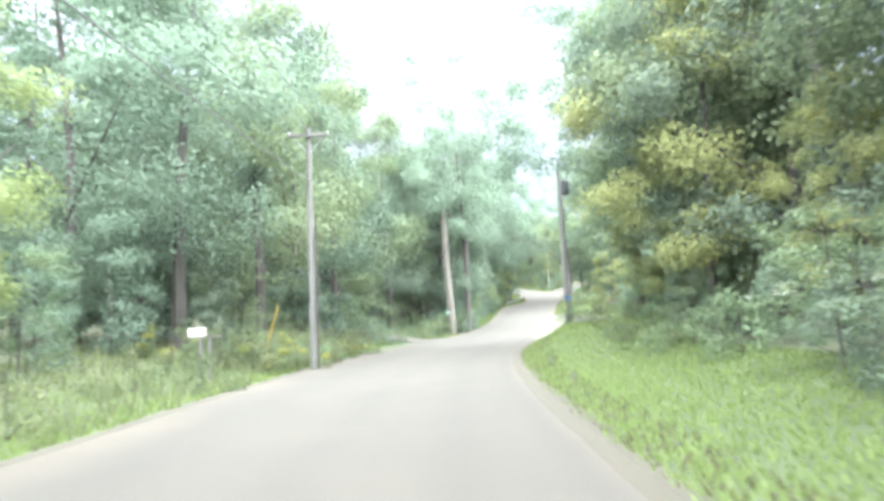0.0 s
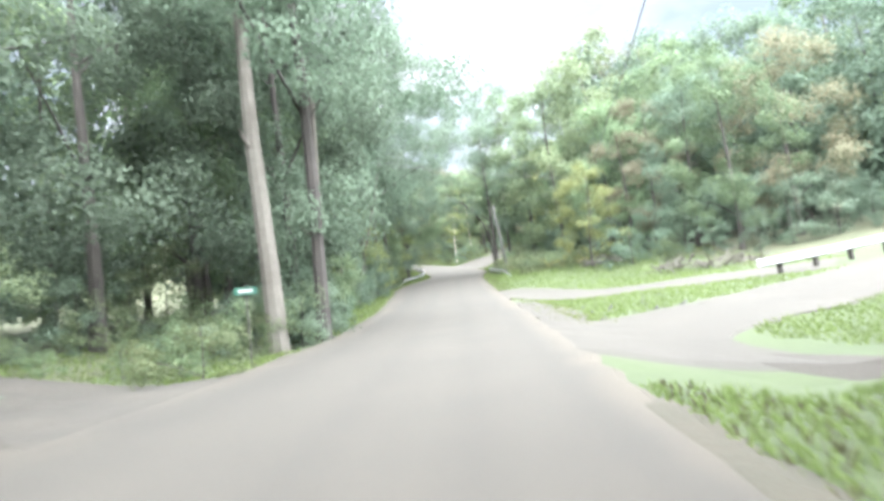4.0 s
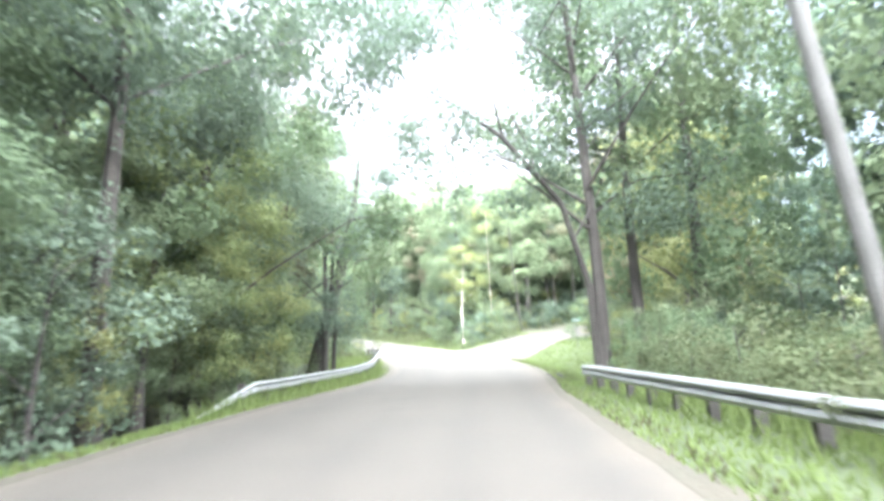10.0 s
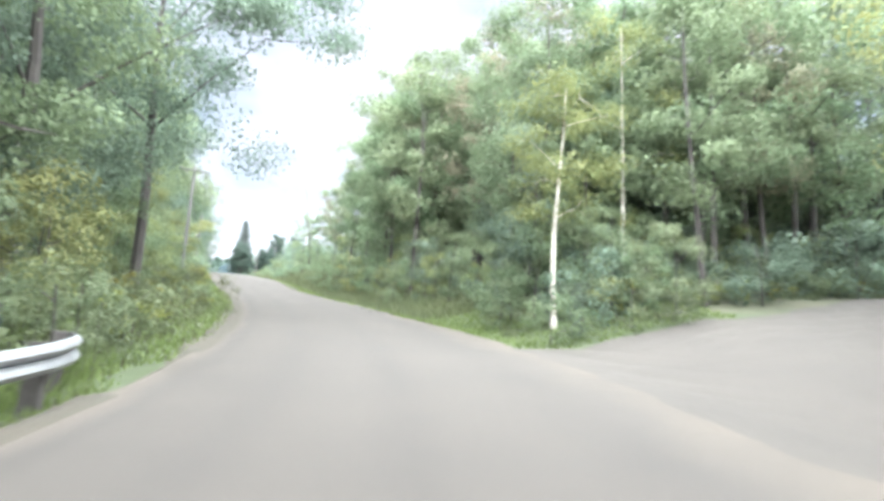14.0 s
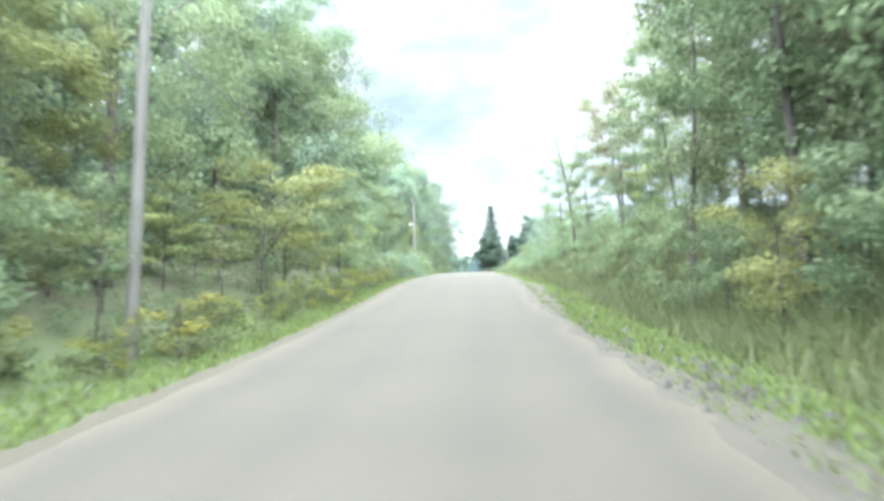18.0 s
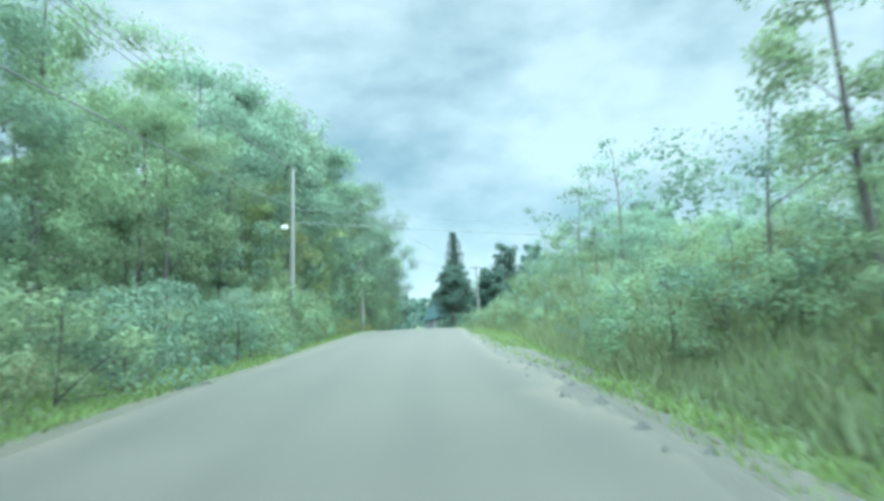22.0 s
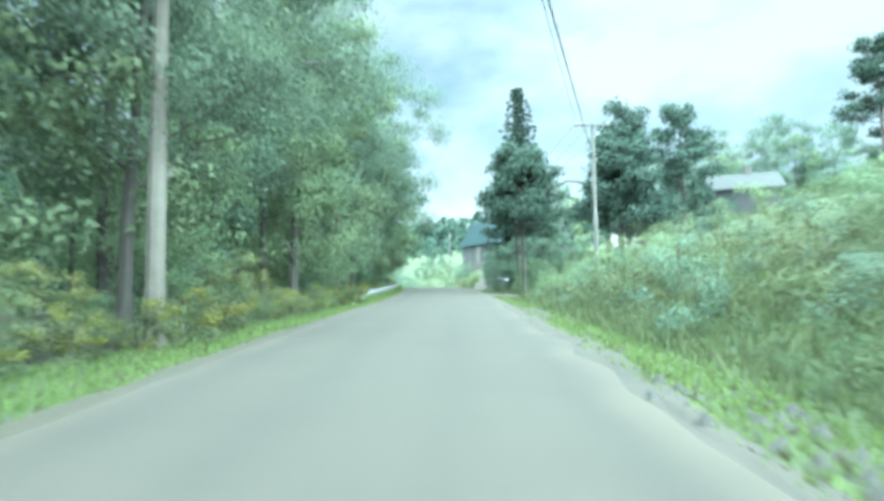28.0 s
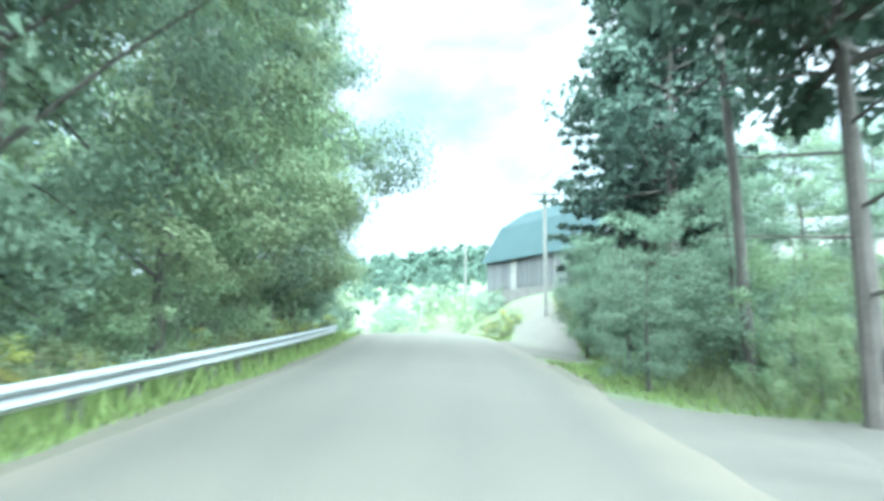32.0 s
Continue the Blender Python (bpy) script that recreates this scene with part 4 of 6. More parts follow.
wood(316, 334, -8.5, -4.6, 12, ["shrub_w", "goldenrod", "shrub"], 0.7, 1.3, gap=1.2)
# crowns reaching over the road on the climb
for s, u, key, h in ((162.0, -8.2, "aspen", 15.0), (164.5, -8.6, "aspen_b", 15.5), (168.5, -8.0, "aspen", 15.0), (170.5, -8.8, "aspen_b", 14.5), (175.0, -8.4, "aspen", 13.5)):
    tree(key, *place(s, u)[:2], h, 1.05, int(s) % 2)
wood(158, 186, -8.6, -5.9, 30, ["sapling", "sapling_y", "sapling", "shrub"], 2.0, 3.8, gap=1.3)
for x, y, key, h, w in ((37.8, 131.5, "ash", 17.0, 1.1), (40.5, 138.5, "ash", 18.0, 1.1), (36.2, 127.6, "ash", 14.0, 1.0), (41.0, 142.0, "ash", 18.0, 1.1)):
    tree(key, x, y, h, w, 1)
for s, u, key, h in ((111.0, 8.4, "oak_near", 15.5), (117.5, 8.2, "oak_near", 13.0)):
    tree(key, *place(s, u)[:2], h, 1.15, 0)
tree("aspen_b", 9.6, 121.0, 14.5, 1.3, 0)
wood(106, 128, 6.4, 9.5, 26, ["sapling_y", "shrub", "sapling", "shrub_w", "sapling_y"], 1.4, 4.0, gap=1.4)
for x, y, h in ((33.0, 149.5, 17.0), (36.0, 151.5, 18.0), (40.0, 154.0, 18.5), (44.5, 157.0, 18.0), (30.0, 148.0, 16.0), (48.0, 158.5, 18.0)):
    tree("aspen", x, y, h, 1.2, int(x) % 3)
wood(126, 136, -17, -13.5, 14, ["sapling_y", "shrub", "sapling_y", "shrub_w"], 1.4, 3.6, gap=1.4)
wood(114, 126, -15.5, -11.5, 14, ["sapling_y", "shrub", "shrub_w"], 1.2, 3.2, gap=1.4)
# the far edge of the branch road, and the bushes past the crest
for row, kinds_, h0, h1 in ((0.0, ["shrub_w", "shrub", "goldenrod", "shrub_w"], 0.8, 1.5), (1.3, ["shrub", "shrub_w", "shrub_d"], 1.2, 2.2), (3.0, ["sapling", "sapling_y", "sapling_d", "sapling"], 2.2, 4.4), (5.0, ["sapling", "sapling_d", "aspen"], 3.5, 7.5)):
    for i in range(16):
        k = i / 15
        x, y = 24.6 + 19.0 * k - row * 0.5 + wrng.uniform(-0.5, 0.5), 141.9 + 9.6 * k + 2.2 * k * k + row * 0.85 + wrng.uniform(-0.3, 0.5)
        if off_lanes([x], [y])[0]:
            key = wrng.choice(kinds_)
            tree(key, x, y, wrng.uniform(h0, h1) * (2.0 if key == "aspen" else 1.0), wrng.uniform(0.9, 1.2), i % 2)
wood(362, 386, -13, -5.4, 18, ["shrub_d", "sapling_d", "shrub"], 2.6, 4.0, gap=1.5)
wood(344, 361, -10, -5.4, 14, ["shrub_d", "shrub", "shrub_w"], 1.4, 2.2, gap=1.4)
# crowns leaning out over the guardrail near the farm
for s, u, key, h in ((306.0, 6.4, "oak_near", 12.0), (312.5, 6.2, "maple_near", 13.0), (319.0, 6.6, "oak_near", 11.0), (326.0, 6.8, "oak_near", 8.5)):
    tree(key, *place(s, u)[:2], h, 1.15, int(s) % 2)


# the wall of trees behind the first pole, down to the driveway and past it
for x, y, key, h in ((-10.5, 26.0, "maple_near", 20.5), (-9.4, 33.0, "oak_near", 20.0), (-9.0, 40.0, "maple_near", 20.0), (-7.6, 44.8, "oak_near", 19.0), (-5.0, 57.5, "maple_near", 18.5), (-3.4, 65.0, "oak_near", 18.5), (0.9, 61.0, "maple_near", 20.5), (2.0, 64.6, "maple_near", 19.5)):
    tree(key, x, y, h, 0.72 if x > 0 else 0.95, int(y) % 2)
for s, u, key, h in ((84.0, 7.6, "ash_near", 8.5), (91.0, 7.4, "ash_near", 7.5), (98.0, 7.6, "oak_near", 9.0), (105.5, 7.4, "ash_near", 9.0), (110.5, 7.6, "ash_near", 8.0)):
    tree(key, *place(s, u)[:2], h, 1.1, int(s) % 2)
# tall trees behind the grass past the side road
for x, y, key, h in ((28.0, 92.0, "oak", 21.0), (33.0, 90.0, "maple", 20.0), (25.0, 97.5, "oak", 19.0), (38.0, 86.0, "maple", 20.0), (31.0, 84.0, "oak", 17.5), (43.0, 80.0, "oak", 21.0), (35.0, 76.0, "maple", 15.0), (41.0, 71.0, "maple", 19.0)):
    tree(key, x, y, h, 0.95, int(y) % 3)
for s, u, h in ((56.5, 5.9, 2.0), (58.0, 5.4, 2.4), (59.6, 5.6, 2.2), (61.4, 5.4, 2.5), (63.2, 5.6, 2.0)):
    tree("shrub", *place(s, u)[:2], h, 0.8, int(s) % 2)
# wide crowns that reach over the road
for s, u, h, w in ((78.0, 6.8, 20.0, 1.0), (86.0, 6.3, 21.0, 1.0), (94.0, 6.0, 21.0, 1.05), (101.5, 6.2, 20.0, 1.0), (147.5, 6.1, 17.5, 1.05), (300.0, 6.8, 18.5, 1.0), (311.0, 8.0, 16.0, 0.95),
                   (202.0, 11.5, 18.5, 0.8), (257.0, 9.8, 17.5, 0.85), (268.0, 8.4, 17.5, 0.9), (281.0, 8.2, 18.0, 0.9),
                   (35.5, -8.4, 18.5, 1.12), (11.0, -13.0, 20.0, 0.9)):
    tree("spread_near", *place(s, u)[:2], h, w, int(s) % 2)


for s, u, h, w in ((160.0, -7.6, 15.0, 1.15), (166.0, -7.4, 14.5, 1.2), (172.5, -7.4, 13.5, 1.15), (179.0, -7.4, 12.0, 1.1)):
    tree("aspen", *place(s, u)[:2], h, w, int(s) % 3)
for x, y, h, w in ((6.5, 36.0, 1.3, 0.6), (6.95, 36.3, 1.6, 0.5), (7.5, 36.9, 1.2, 0.8)):
    tree("shrub", x, y, h, w, 0)
wood(22, 41, -12, -6.2, 34, ["shrub_w", "shrub_w", "shrub"], 0.5, 1.1, gap=1.2)
wood(250, 293, -9.5, -5.2, 70, ["shrub_w", "shrub_w", "shrub"], 0.5, 1.1, gap=0.8)
# undergrowth on the verge before the climb
wood(131, 152, 3.6, 6.6, 34, ["shrub_w", "shrub", "shrub_w", "goldenrod"], 0.7, 1.5, gap=0.9)
wood(134, 152, 6.0, 9.0, 18, ["shrub_d", "shrub", "sapling", "sapling_y"], 1.6, 3.4, gap=1.2)
# yellow band behind the farm guardrail
wood(262, 322, 4.7, 6.3, 46, ["goldenrod", "goldenrod", "shrub_w"], 0.8, 1.25, gap=0.8)
# rank weeds behind the first guardrail
wood(88, 110, -7.4, -5.6, 22, ["shrub_w", "shrub_w", "goldenrod"], 0.9, 1.6, gap=0.9)
wood(81, 90, -12.5, -7.5, 14, ["shrub_w", "shrub_w", "goldenrod"], 0.8, 1.4, gap=1.1)
wood(70, 104, -30, -15, 34, ["sapling_d", "shrub_d", "sapling_d"], 2.4, 4.5, gap=1.6)
# pale leafy crowns at the road's edge
for s, u, key, h in ((23.5, -9.4, "ash_near", 13.0), (28.0, -8.8, "ash_near", 8.0), (236.0, 9.0, "ash_near", 9.5), (241.0, 8.6, "oak_near", 11.0), (246.5, 8.8, "ash_near", 12.0), (232.0, 9.4, "ash_near", 8.0)):
    tree(key, *place(s, u)[:2], h, 1.0, int(s) % 2)
# dark trees behind the farmhouse and the white shed
for x, y, h, key in ((-9.0, 319.0, 10.5, "maple"), (-5.0, 322.0, 11.5, "oak"), (-1.0, 319.0, 10.5, "maple"), (3.5, 322.0, 11.0, "maple"), (-12.5, 326.0, 9.5, "oak"),
                     (-27.5, 344.0, 12.5, "maple"), (-22.0, 346.0, 14.0, "oak"), (-16.5, 344.0, 13.0, "maple"), (-11.0, 342.0, 12.5, "oak"), (-33.0, 348.0, 11.0, "oak")):
    tree(key, x, y, h, 0.95, int(y) % 3)
# big bushes round the foot of the lamp pole, and by the farm driveway
for s, u, h in ((223.5, 5.6, 2.4), (225.5, 5.2, 2.6), (227.6, 5.4, 2.5), (229.5, 5.0, 2.2), (231.5, 5.3, 2.0), (226.5, 6.8, 3.2), (229.0, 6.6, 3.0)):
    tree("tall_bush", *place(s, u)[:2], h, 0.95, int(s) % 2)
# bushes behind the rail's far end, and on the slope of the climb
for s, u, h in ((104.0, -6.6, 1.9), (106.0, -6.4, 2.2), (108.0, -6.2, 2.4), (110.3, -6.2, 2.3), (112.0, -6.8, 2.6), (109.0, -7.6, 3.0)):
    tree("tall_bush", *place(s, u)[:2], h, 0.8, int(s) % 2)
wood(152, 182, 7.4, 11.5, 22, ["tall_bush", "tall_bush_d", "sapling_y"], 2.0, 3.6, gap=1.3)
for s, u, h in ((300.3, -6.0, 1.6), (300.9, -6.9, 2.2), (301.8, -6.4, 2.6), (303.4, -6.8, 2.8), (299.6, -7.8, 2.4), (298.8, -9.4, 2.0)):
    tree("tall_bush", *place(s, u)[:2], h, 0.85, int(u * 10) % 2)
wood(111, 119, -12.5, -7.6, 14, ["tall_bush", "tall_bush_d", "sapling_y"], 1.8, 3.4, gap=1.2)
# low leafy crowns along the road past the bank
wood(248, 286, 6.6, 8.2, 12, ["ash", "oak", "ash"], 6.5, 9.5, gap=1.8)
# dark trees closing the wood behind the branch road
for x, y, h in ((26.5, 150.0, 11.0), (29.5, 152.5, 12.0), (33.5, 155.0, 12.5), (37.0, 157.0, 13.0), (41.5, 160.0, 13.0), (23.5, 148.5, 10.0)):
    tree("maple", x, y, h, 0.8, int(x) % 3)
# bushy foot of the wood past the driveway, and beside the side road
wood(226, 256, -12.0, -8.5, 24, ["sapling_d", "shrub_d", "sapling_d"], 1.8, 3.0, gap=1.2)
for s, u, h in ((57.6, 4.7, 1.7), (58.8, 4.9, 2.2), (60.2, 4.8, 2.4), (61.6, 4.9, 2.1), (63.0, 4.6, 1.6), (59.4, 5.6, 2.8)):
    tree("shrub_d", *place(s, u)[:2], h, 0.8, int(s) % 2)
wood(51, 60, 5.4, 11.0, 26, ["shrub", "shrub_d", "shrub", "shrub_w"], 1.2, 2.4, gap=1.1)
wood(36, 62, 9.8, 13.0, 22, ["sapling_d", "sapling", "shrub_d"], 2.6, 4.8, gap=1.3)
wood(22, 42, -13, -7.5, 16, ["shrub", "shrub_w", "shrub_d"], 0.7, 1.5, gap=1.2)
# dark bushes on the upper bank
wood(208, 258, -13.5, -7.2, 66, ["sapling_d", "sapling", "sapling_d", "shrub_d"], 2.0, 3.8, gap=1.4)


def weed_thicket():
    """The weeds that stand too far from the road to be told apart, joined into one."""
    base, out = {}, []
    for m, variant in THICKET:
        if variant not in base:
            me = [c for c in PROTO["shrub_w", variant].children if c.name.startswith("foliage")][0].data
            co = np.empty(len(me.vertices) * 3, np.float32)
            me.vertices.foreach_get("co", co)
            base[variant] = co.reshape(-1, 3)
        k = np.array(m)
        out.append(base[variant] @ k[:3, :3].T + k[:3, 3])
    tagged(new("weed_thicket", quads("weed_thicket", np.concatenate(out).reshape(-1, 3, 3), M_LEAF["weed"])), "thicket of tall pale green weeds on the banks", "weeds", kind="stuff")


weed_thicket()

# ---------------------------------------------------------------- far woods
def woodland(name, boxes, label, size, count, seed):
    """Crowns of a distant wood: tufts of leaves over the ground."""
    rng = np.random.default_rng(seed)
    cs, rs = [], []
    for x0, y0, x1, y1, h in boxes:
        n = count
        x, y = rng.uniform(x0, x1, n), rng.uniform(y0, y1, n)
        z = land(x, y)
        lift = h * (0.15 + 0.85 * rng.random(n) ** 0.6) * (0.75 + 0.25 * np.sin(x * 0.35) * np.cos(y * 0.31))
        cs.append(np.stack([x, y, z + lift], 1))
        rs.append(np.full(n, h * 0.2))
    q = leaves(rng, np.concatenate(cs), np.concatenate(rs), 14, size)
    return tagged(new(name, quads(name, q, M_LEAF["far"])), label, "woods", kind="stuff")


woodland("far_woods", [(-330, 475, -150, 600, 10), (-150, 490, -20, 600, 10), (-20, 440, 140, 600, 10), (-420, 380, -260, 520, 12)], "wooded ridge beyond the barn", 2.6, 900, 3)
woodland("hedge_trees", [(-150, 452, -40, 462, 6), (-190, 396, -74, 430, 7), (-125, 372, -84, 378, 3)], "hedgerow at the edge of the field", 0.9, 240, 4)
woodland("woods_behind", [(-75, -60, -34, 60, 17), (-66, 60, -30, 140, 15), (-60, 140, -36, 230, 13), (-85, 220, -58, 310, 12)], "dense woods behind the roadside trees", 1.7, 620, 5)
woodland("woods_across", [(36, -60, 70, 46, 18), (58, 60, 84, 150, 16), (46, 150, 74, 215, 11), (40, 205, 70, 280, 7), (10, 290, 60, 380, 7)], "dense woods across the clearing", 1.7, 520, 6)


# ---------------------------------------------------------------- conifers
def spruce_tree(x, y, height, seed, label):
    rng = np.random.default_rng(seed)
    root = thing("spruce_tree", label, "tree")
    root.matrix_basis = Matrix.Translation((x, y, ground(x, y) - 0.1))
    v, f = tube([(0, 0, 0, 0.3), (0, 0, height * 0.5, 0.17), (0, 0, height, 0.02)], 8)
    pieces = [(v, f)]
    cs, rs = [], []
    z = height * 0.12
    while z < height * 0.985:
        t = z / height
        reach = 3.9 * (1 - t) ** 0.72 * (0.85 + 0.3 * rng.random()) + 0.15
        k = 8 if t < 0.7 else 6
        a0 = rng.random() * 6.3
        for j in range(k):
            a = a0 + 6.283 * j / k + rng.normal() * 0.15
            r = reach * (0.75 + 0.4 * rng.random())
            pieces.append(tube([(0, 0, z, 0.035), (math.cos(a) * r * 0.6, math.sin(a) * r * 0.6, z - 0.1 * r, 0.02), (math.cos(a) * r, math.sin(a) * r, z + 0.02 * r, 0.008)], 3, cap=False))
            for q in np.linspace(0.25, 1.0, max(2, int(r / 0.45))):
                cs.append((math.cos(a) * r * q, math.sin(a) * r * q, z - 0.22 * r * q * (1.3 - q) - 0.05))
                rs.append(0.20 + 0.18 * (1 - q))
        z += 0.42 + 0.25 * (1 - t)
    v, f = merged(pieces)
    part("trunk", quick("spruce_trunk", v, f, M_BARK), root)
    part("crown", quads("spruce_crown", leaves(rng, cs, rs, 26, 0.22, 0.5, pointed=True), M_LEAF["needle"]), root, "dark drooping needles")
    return root


def pine_tree(x, y, height, seed, label, lean=(0, 0), bare=0.45, reach=3.4, girth=0.24):
    rng = np.random.default_rng(seed)
    root = thing("pine_tree", label, "tree")
    root.matrix_basis = Matrix.Translation((x, y, ground(x, y) - 0.1))
    stem = [(lean[0] * t * t * height, lean[1] * t * t * height, height * t, girth * (1 - 0.85 * t)) for t in (0, 0.2, 0.4, 0.6, 0.8, 1.0)]
    pieces = [tube(stem, 8)]
    cs, rs = [], []
    n = 44
    for i in range(n):
        t = bare + (0.98 - bare) * i / n
        a = i * 2.4 + rng.normal() * 0.4
        r = reach * (0.5 + 0.6 * rng.random()) * (1.15 - 0.75 * (t - bare) / (1 - bare))
        sx, sy, z = lean[0] * t * t * height, lean[1] * t * t * height, t * height
        ex, ey, ez = sx + math.cos(a) * r, sy + math.sin(a) * r, z + r * (0.25 + 0.2 * rng.normal())
        pieces.append(tube([(sx, sy, z, 0.07), ((sx + ex) / 2, (sy + ey) / 2, z + (ez - z) * 0.35, 0.045), (ex, ey, ez, 0.012)], 4, cap=False))
        for q in (0.5, 0.72, 0.9, 1.0):
            cs.append((sx + (ex - sx) * q + rng.normal() * 0.2, sy + (ey - sy) * q + rng.normal() * 0.2, z + (ez - z) * q ** 1.4 + 0.1))
            rs.append(0.55 + 0.5 * rng.random())
    for i in range(9):
        t = 0.18 + (bare - 0.15) * i / 9
        a = i * 2.1 + seed
        r = 0.8 + 1.2 * rng.random()
        sx, sy, z = lean[0] * t * t * height, lean[1] * t * t * height, t * height
        pieces.append(tube([(sx, sy, z, 0.035), (sx + math.cos(a) * r, sy + math.sin(a) * r, z + 0.1 * r, 0.01)], 4, cap=False))
    v, f = merged(pieces)
    part("trunk", quick("pine_trunk", v, f, M_BARK), root)
    part("crown", quads("pine_crown", leaves(rng, cs, rs, 72, 0.25, 0.75, pointed=True), M_LEAF["needle"]), root, "dark clumped needles")
    return root


spruce_tree(-31.6, 306.5, 19.3, 2, "tall dark spruce beside the farm driveway")
pine_tree(-30.6, 302.0, 12.5, 3, "dark pine with a broad crown by the driveway", lean=(0.02, -0.02), bare=0.3)
pine_tree(-27.7, 291.6, 10.2, 5, "pine with a bare lower trunk on the bank", lean=(-0.03, 0.0), bare=0.5, reach=3.3, girth=0.18)
pine_tree(-21.0, 301.5, 13.5, 8, "dark pine near the farmhouse", bare=0.15, reach=3.6)
pine_tree(-16.5, 304.5, 13.0, 11, "dark bushy pine near the farmhouse", bare=0.12, reach=3.8)
pine_tree(-20.0, 284.4, 8.2, 12, "pine with a curved bough beside the utility pole", lean=(0.02, 0.0), bare=0.35, reach=2.7)
pine_tree(2.0, 318.0, 20.0, 9, "tall pine with a flat-topped crown on the hill", bare=0.55, reach=4.2)
pine_tree(5.5, 320.0, 18.0, 10, "tall pine on the hill beyond the house", bare=0.5, reach=4.0)
for x, y, h, w, v in ((-15.0, 344.0, 12.0, 0.9, 1), (-13.0, 321.0, 13.0, 1.0, 2), (-7.0, 322.5, 14.0, 1.0, 0), (-1.0, 324.0, 12.5, 1.0, 1), (-29.8, 316.0, 9.0, 0.9, 2), (-34.5, 311.5, 3.6, 0.9, 1), (-33.0, 303.6, 3.6, 1.2, 0), (-31.6, 298.8, 4.2, 1.2, 1), (-29.2, 296.6, 4.6, 1.1, 2), (-27.4, 299.5, 5.0, 1.1, 0), (-25.2, 297.6, 3.6, 1.2, 1), (-30.8, 294.6, 3.0, 1.2, 2), (-18.0, 347.0, 11.0, 1.0, 0)):
    tree("maple", x, y, h, w, v)


def dead_trunk(x, y, points, label, material=M_DEAD, branches=()):
    """A bare trunk through (dx, dy, z, radius) stations, with bare branches."""
    root = thing("dead_tree", label, "tree")
    root.matrix_basis = Matrix.Translation((x, y, ground(x, y) - 0.1))
    part("trunk", quick("dead_trunk", *tube(points, 9), material), root)
    for k, q in enumerate(points[1:-1] if not branches else ()):
        a = 1.3 + 2.4 * k + x
        part("snag", quick("snag", *tube([(q[0], q[1], q[2] - 0.3, q[3] * 0.4), (q[0] + math.cos(a) * (q[3] + 0.25), q[1] + math.sin(a) * (q[3] + 0.25), q[2], q[3] * 0.25), (q[0] + math.cos(a) * (q[3] + 0.5), q[1] + math.sin(a) * (q[3] + 0.5), q[2] + 0.3, 0.012)], 6), material), root, "broken stub of a branch")
    for br in branches:
        part("branch", quick("branch", *tube(br, 6), material), root)
    return root


dead_trunk(-6.2, 78.4, [(0, 0, 0, 0.42), (0, 0, 3, 0.36), (-0.1, 0, 8, 0.3), (-0.1, 0.1, 14, 0.2)], "weathered bare trunk standing among the trees", branches=[[(0, 0, 9, 0.16), (1.3, 0.2, 11.5, 0.1), (2.2, 0.3, 14, 0.04)]])
dead_trunk(-2.2, 80.5, [(0, 0, 0, 0.34), (0.5, 0, 4, 0.3), (1.5, 0, 9, 0.2), (2.6, 0.2, 14, 0.1)], "leaning grey trunk among the trees")
dead_trunk(0.6, 57.2, [(0, 0, 0, 0.36), (-0.1, 0, 3, 0.3), (-0.3, 0, 7, 0.26), (-0.4, 0, 12, 0.18)], "pale barkless trunk beside the road", M_DEAD)
dead_trunk(2.0, 59.6, [(0, 0, 0, 0.22), (0.1, 0, 4, 0.18), (0.3, 0, 9, 0.12)], "thin grey trunk beside the road", M_DEAD)
dead_trunk(11.15, 121.6, [(0, 0, 0, 0.38), (0.6, -0.1, 2.6, 0.29), (1.45, -0.2, 5.5, 0.25), (2.1, -0.2, 9, 0.16), (2.4, -0.2, 12, 0.06)], "dark leaning trunk by the guardrail", M_BARK,
           branches=[[(0.85, -0.1, 3.5, 0.13), (1.0, 0.1, 6, 0.1), (0.8, 0.3, 10, 0.05)], [(1.45, -0.2, 5.5, 0.055), (2.6, 0.3, 7.2, 0.035), (3.4, 0.5, 7.9, 0.02), (4.4, 0.5, 7.8, 0.008)], [(1.8, -0.2, 7.2, 0.05), (2.6, 0, 8.8, 0.03), (4.0, 0, 10.4, 0.01)], [(2.6, 0.3, 7.2, 0.025), (3.0, -0.2, 8.6, 0.015), (3.8, -0.4, 9.4, 0.006)], [(1.1, -0.1, 4.4, 0.05), (2.2, -0.6, 5.0, 0.03), (3.2, -0.8, 4.9, 0.01)]])
dead_trunk(12.2, 120.6, [(0, 0, 0, 0.12), (0.1, 0, 2.5, 0.1), (0.2, 0, 6, 0.06)], "thin dark trunk by the guardrail", M_BARK)
tree("maple_near", 11.8, 119.5, 12.5, 1.0, 1)
dead_trunk(-27.1, 255.2, [(0, 0, 0, 0.32), (0, 0, 0.5, 0.22), (-0.05, 0, 4, 0.2), (-0.1, 0, 10, 0.15)], "pale grey trunk of a big roadside tree", M_DEAD)
dead_trunk(-29.0, 295.0, [(0, 0, 0, 0.12), (-0.1, 0, 4, 0.1), (-0.3, 0, 8, 0.08), (-0.1, 0, 11, 0.04)], "bare dead trunk beside the pines", M_BARK, branches=[[(-0.25, 0, 7, 0.05), (0.8, 0.2, 8.4, 0.04), (1.8, 0.2, 8.2, 0.015)]])
dead_trunk(4.0, 82.6, [(0, 0, 0, 0.1), (0.8, 0.3, 3.5, 0.08), (2.0, 0.6, 8, 0.055), (3.0, 0.8, 12, 0.02)], "pale leaning trunk over the undergrowth", M_DEAD)
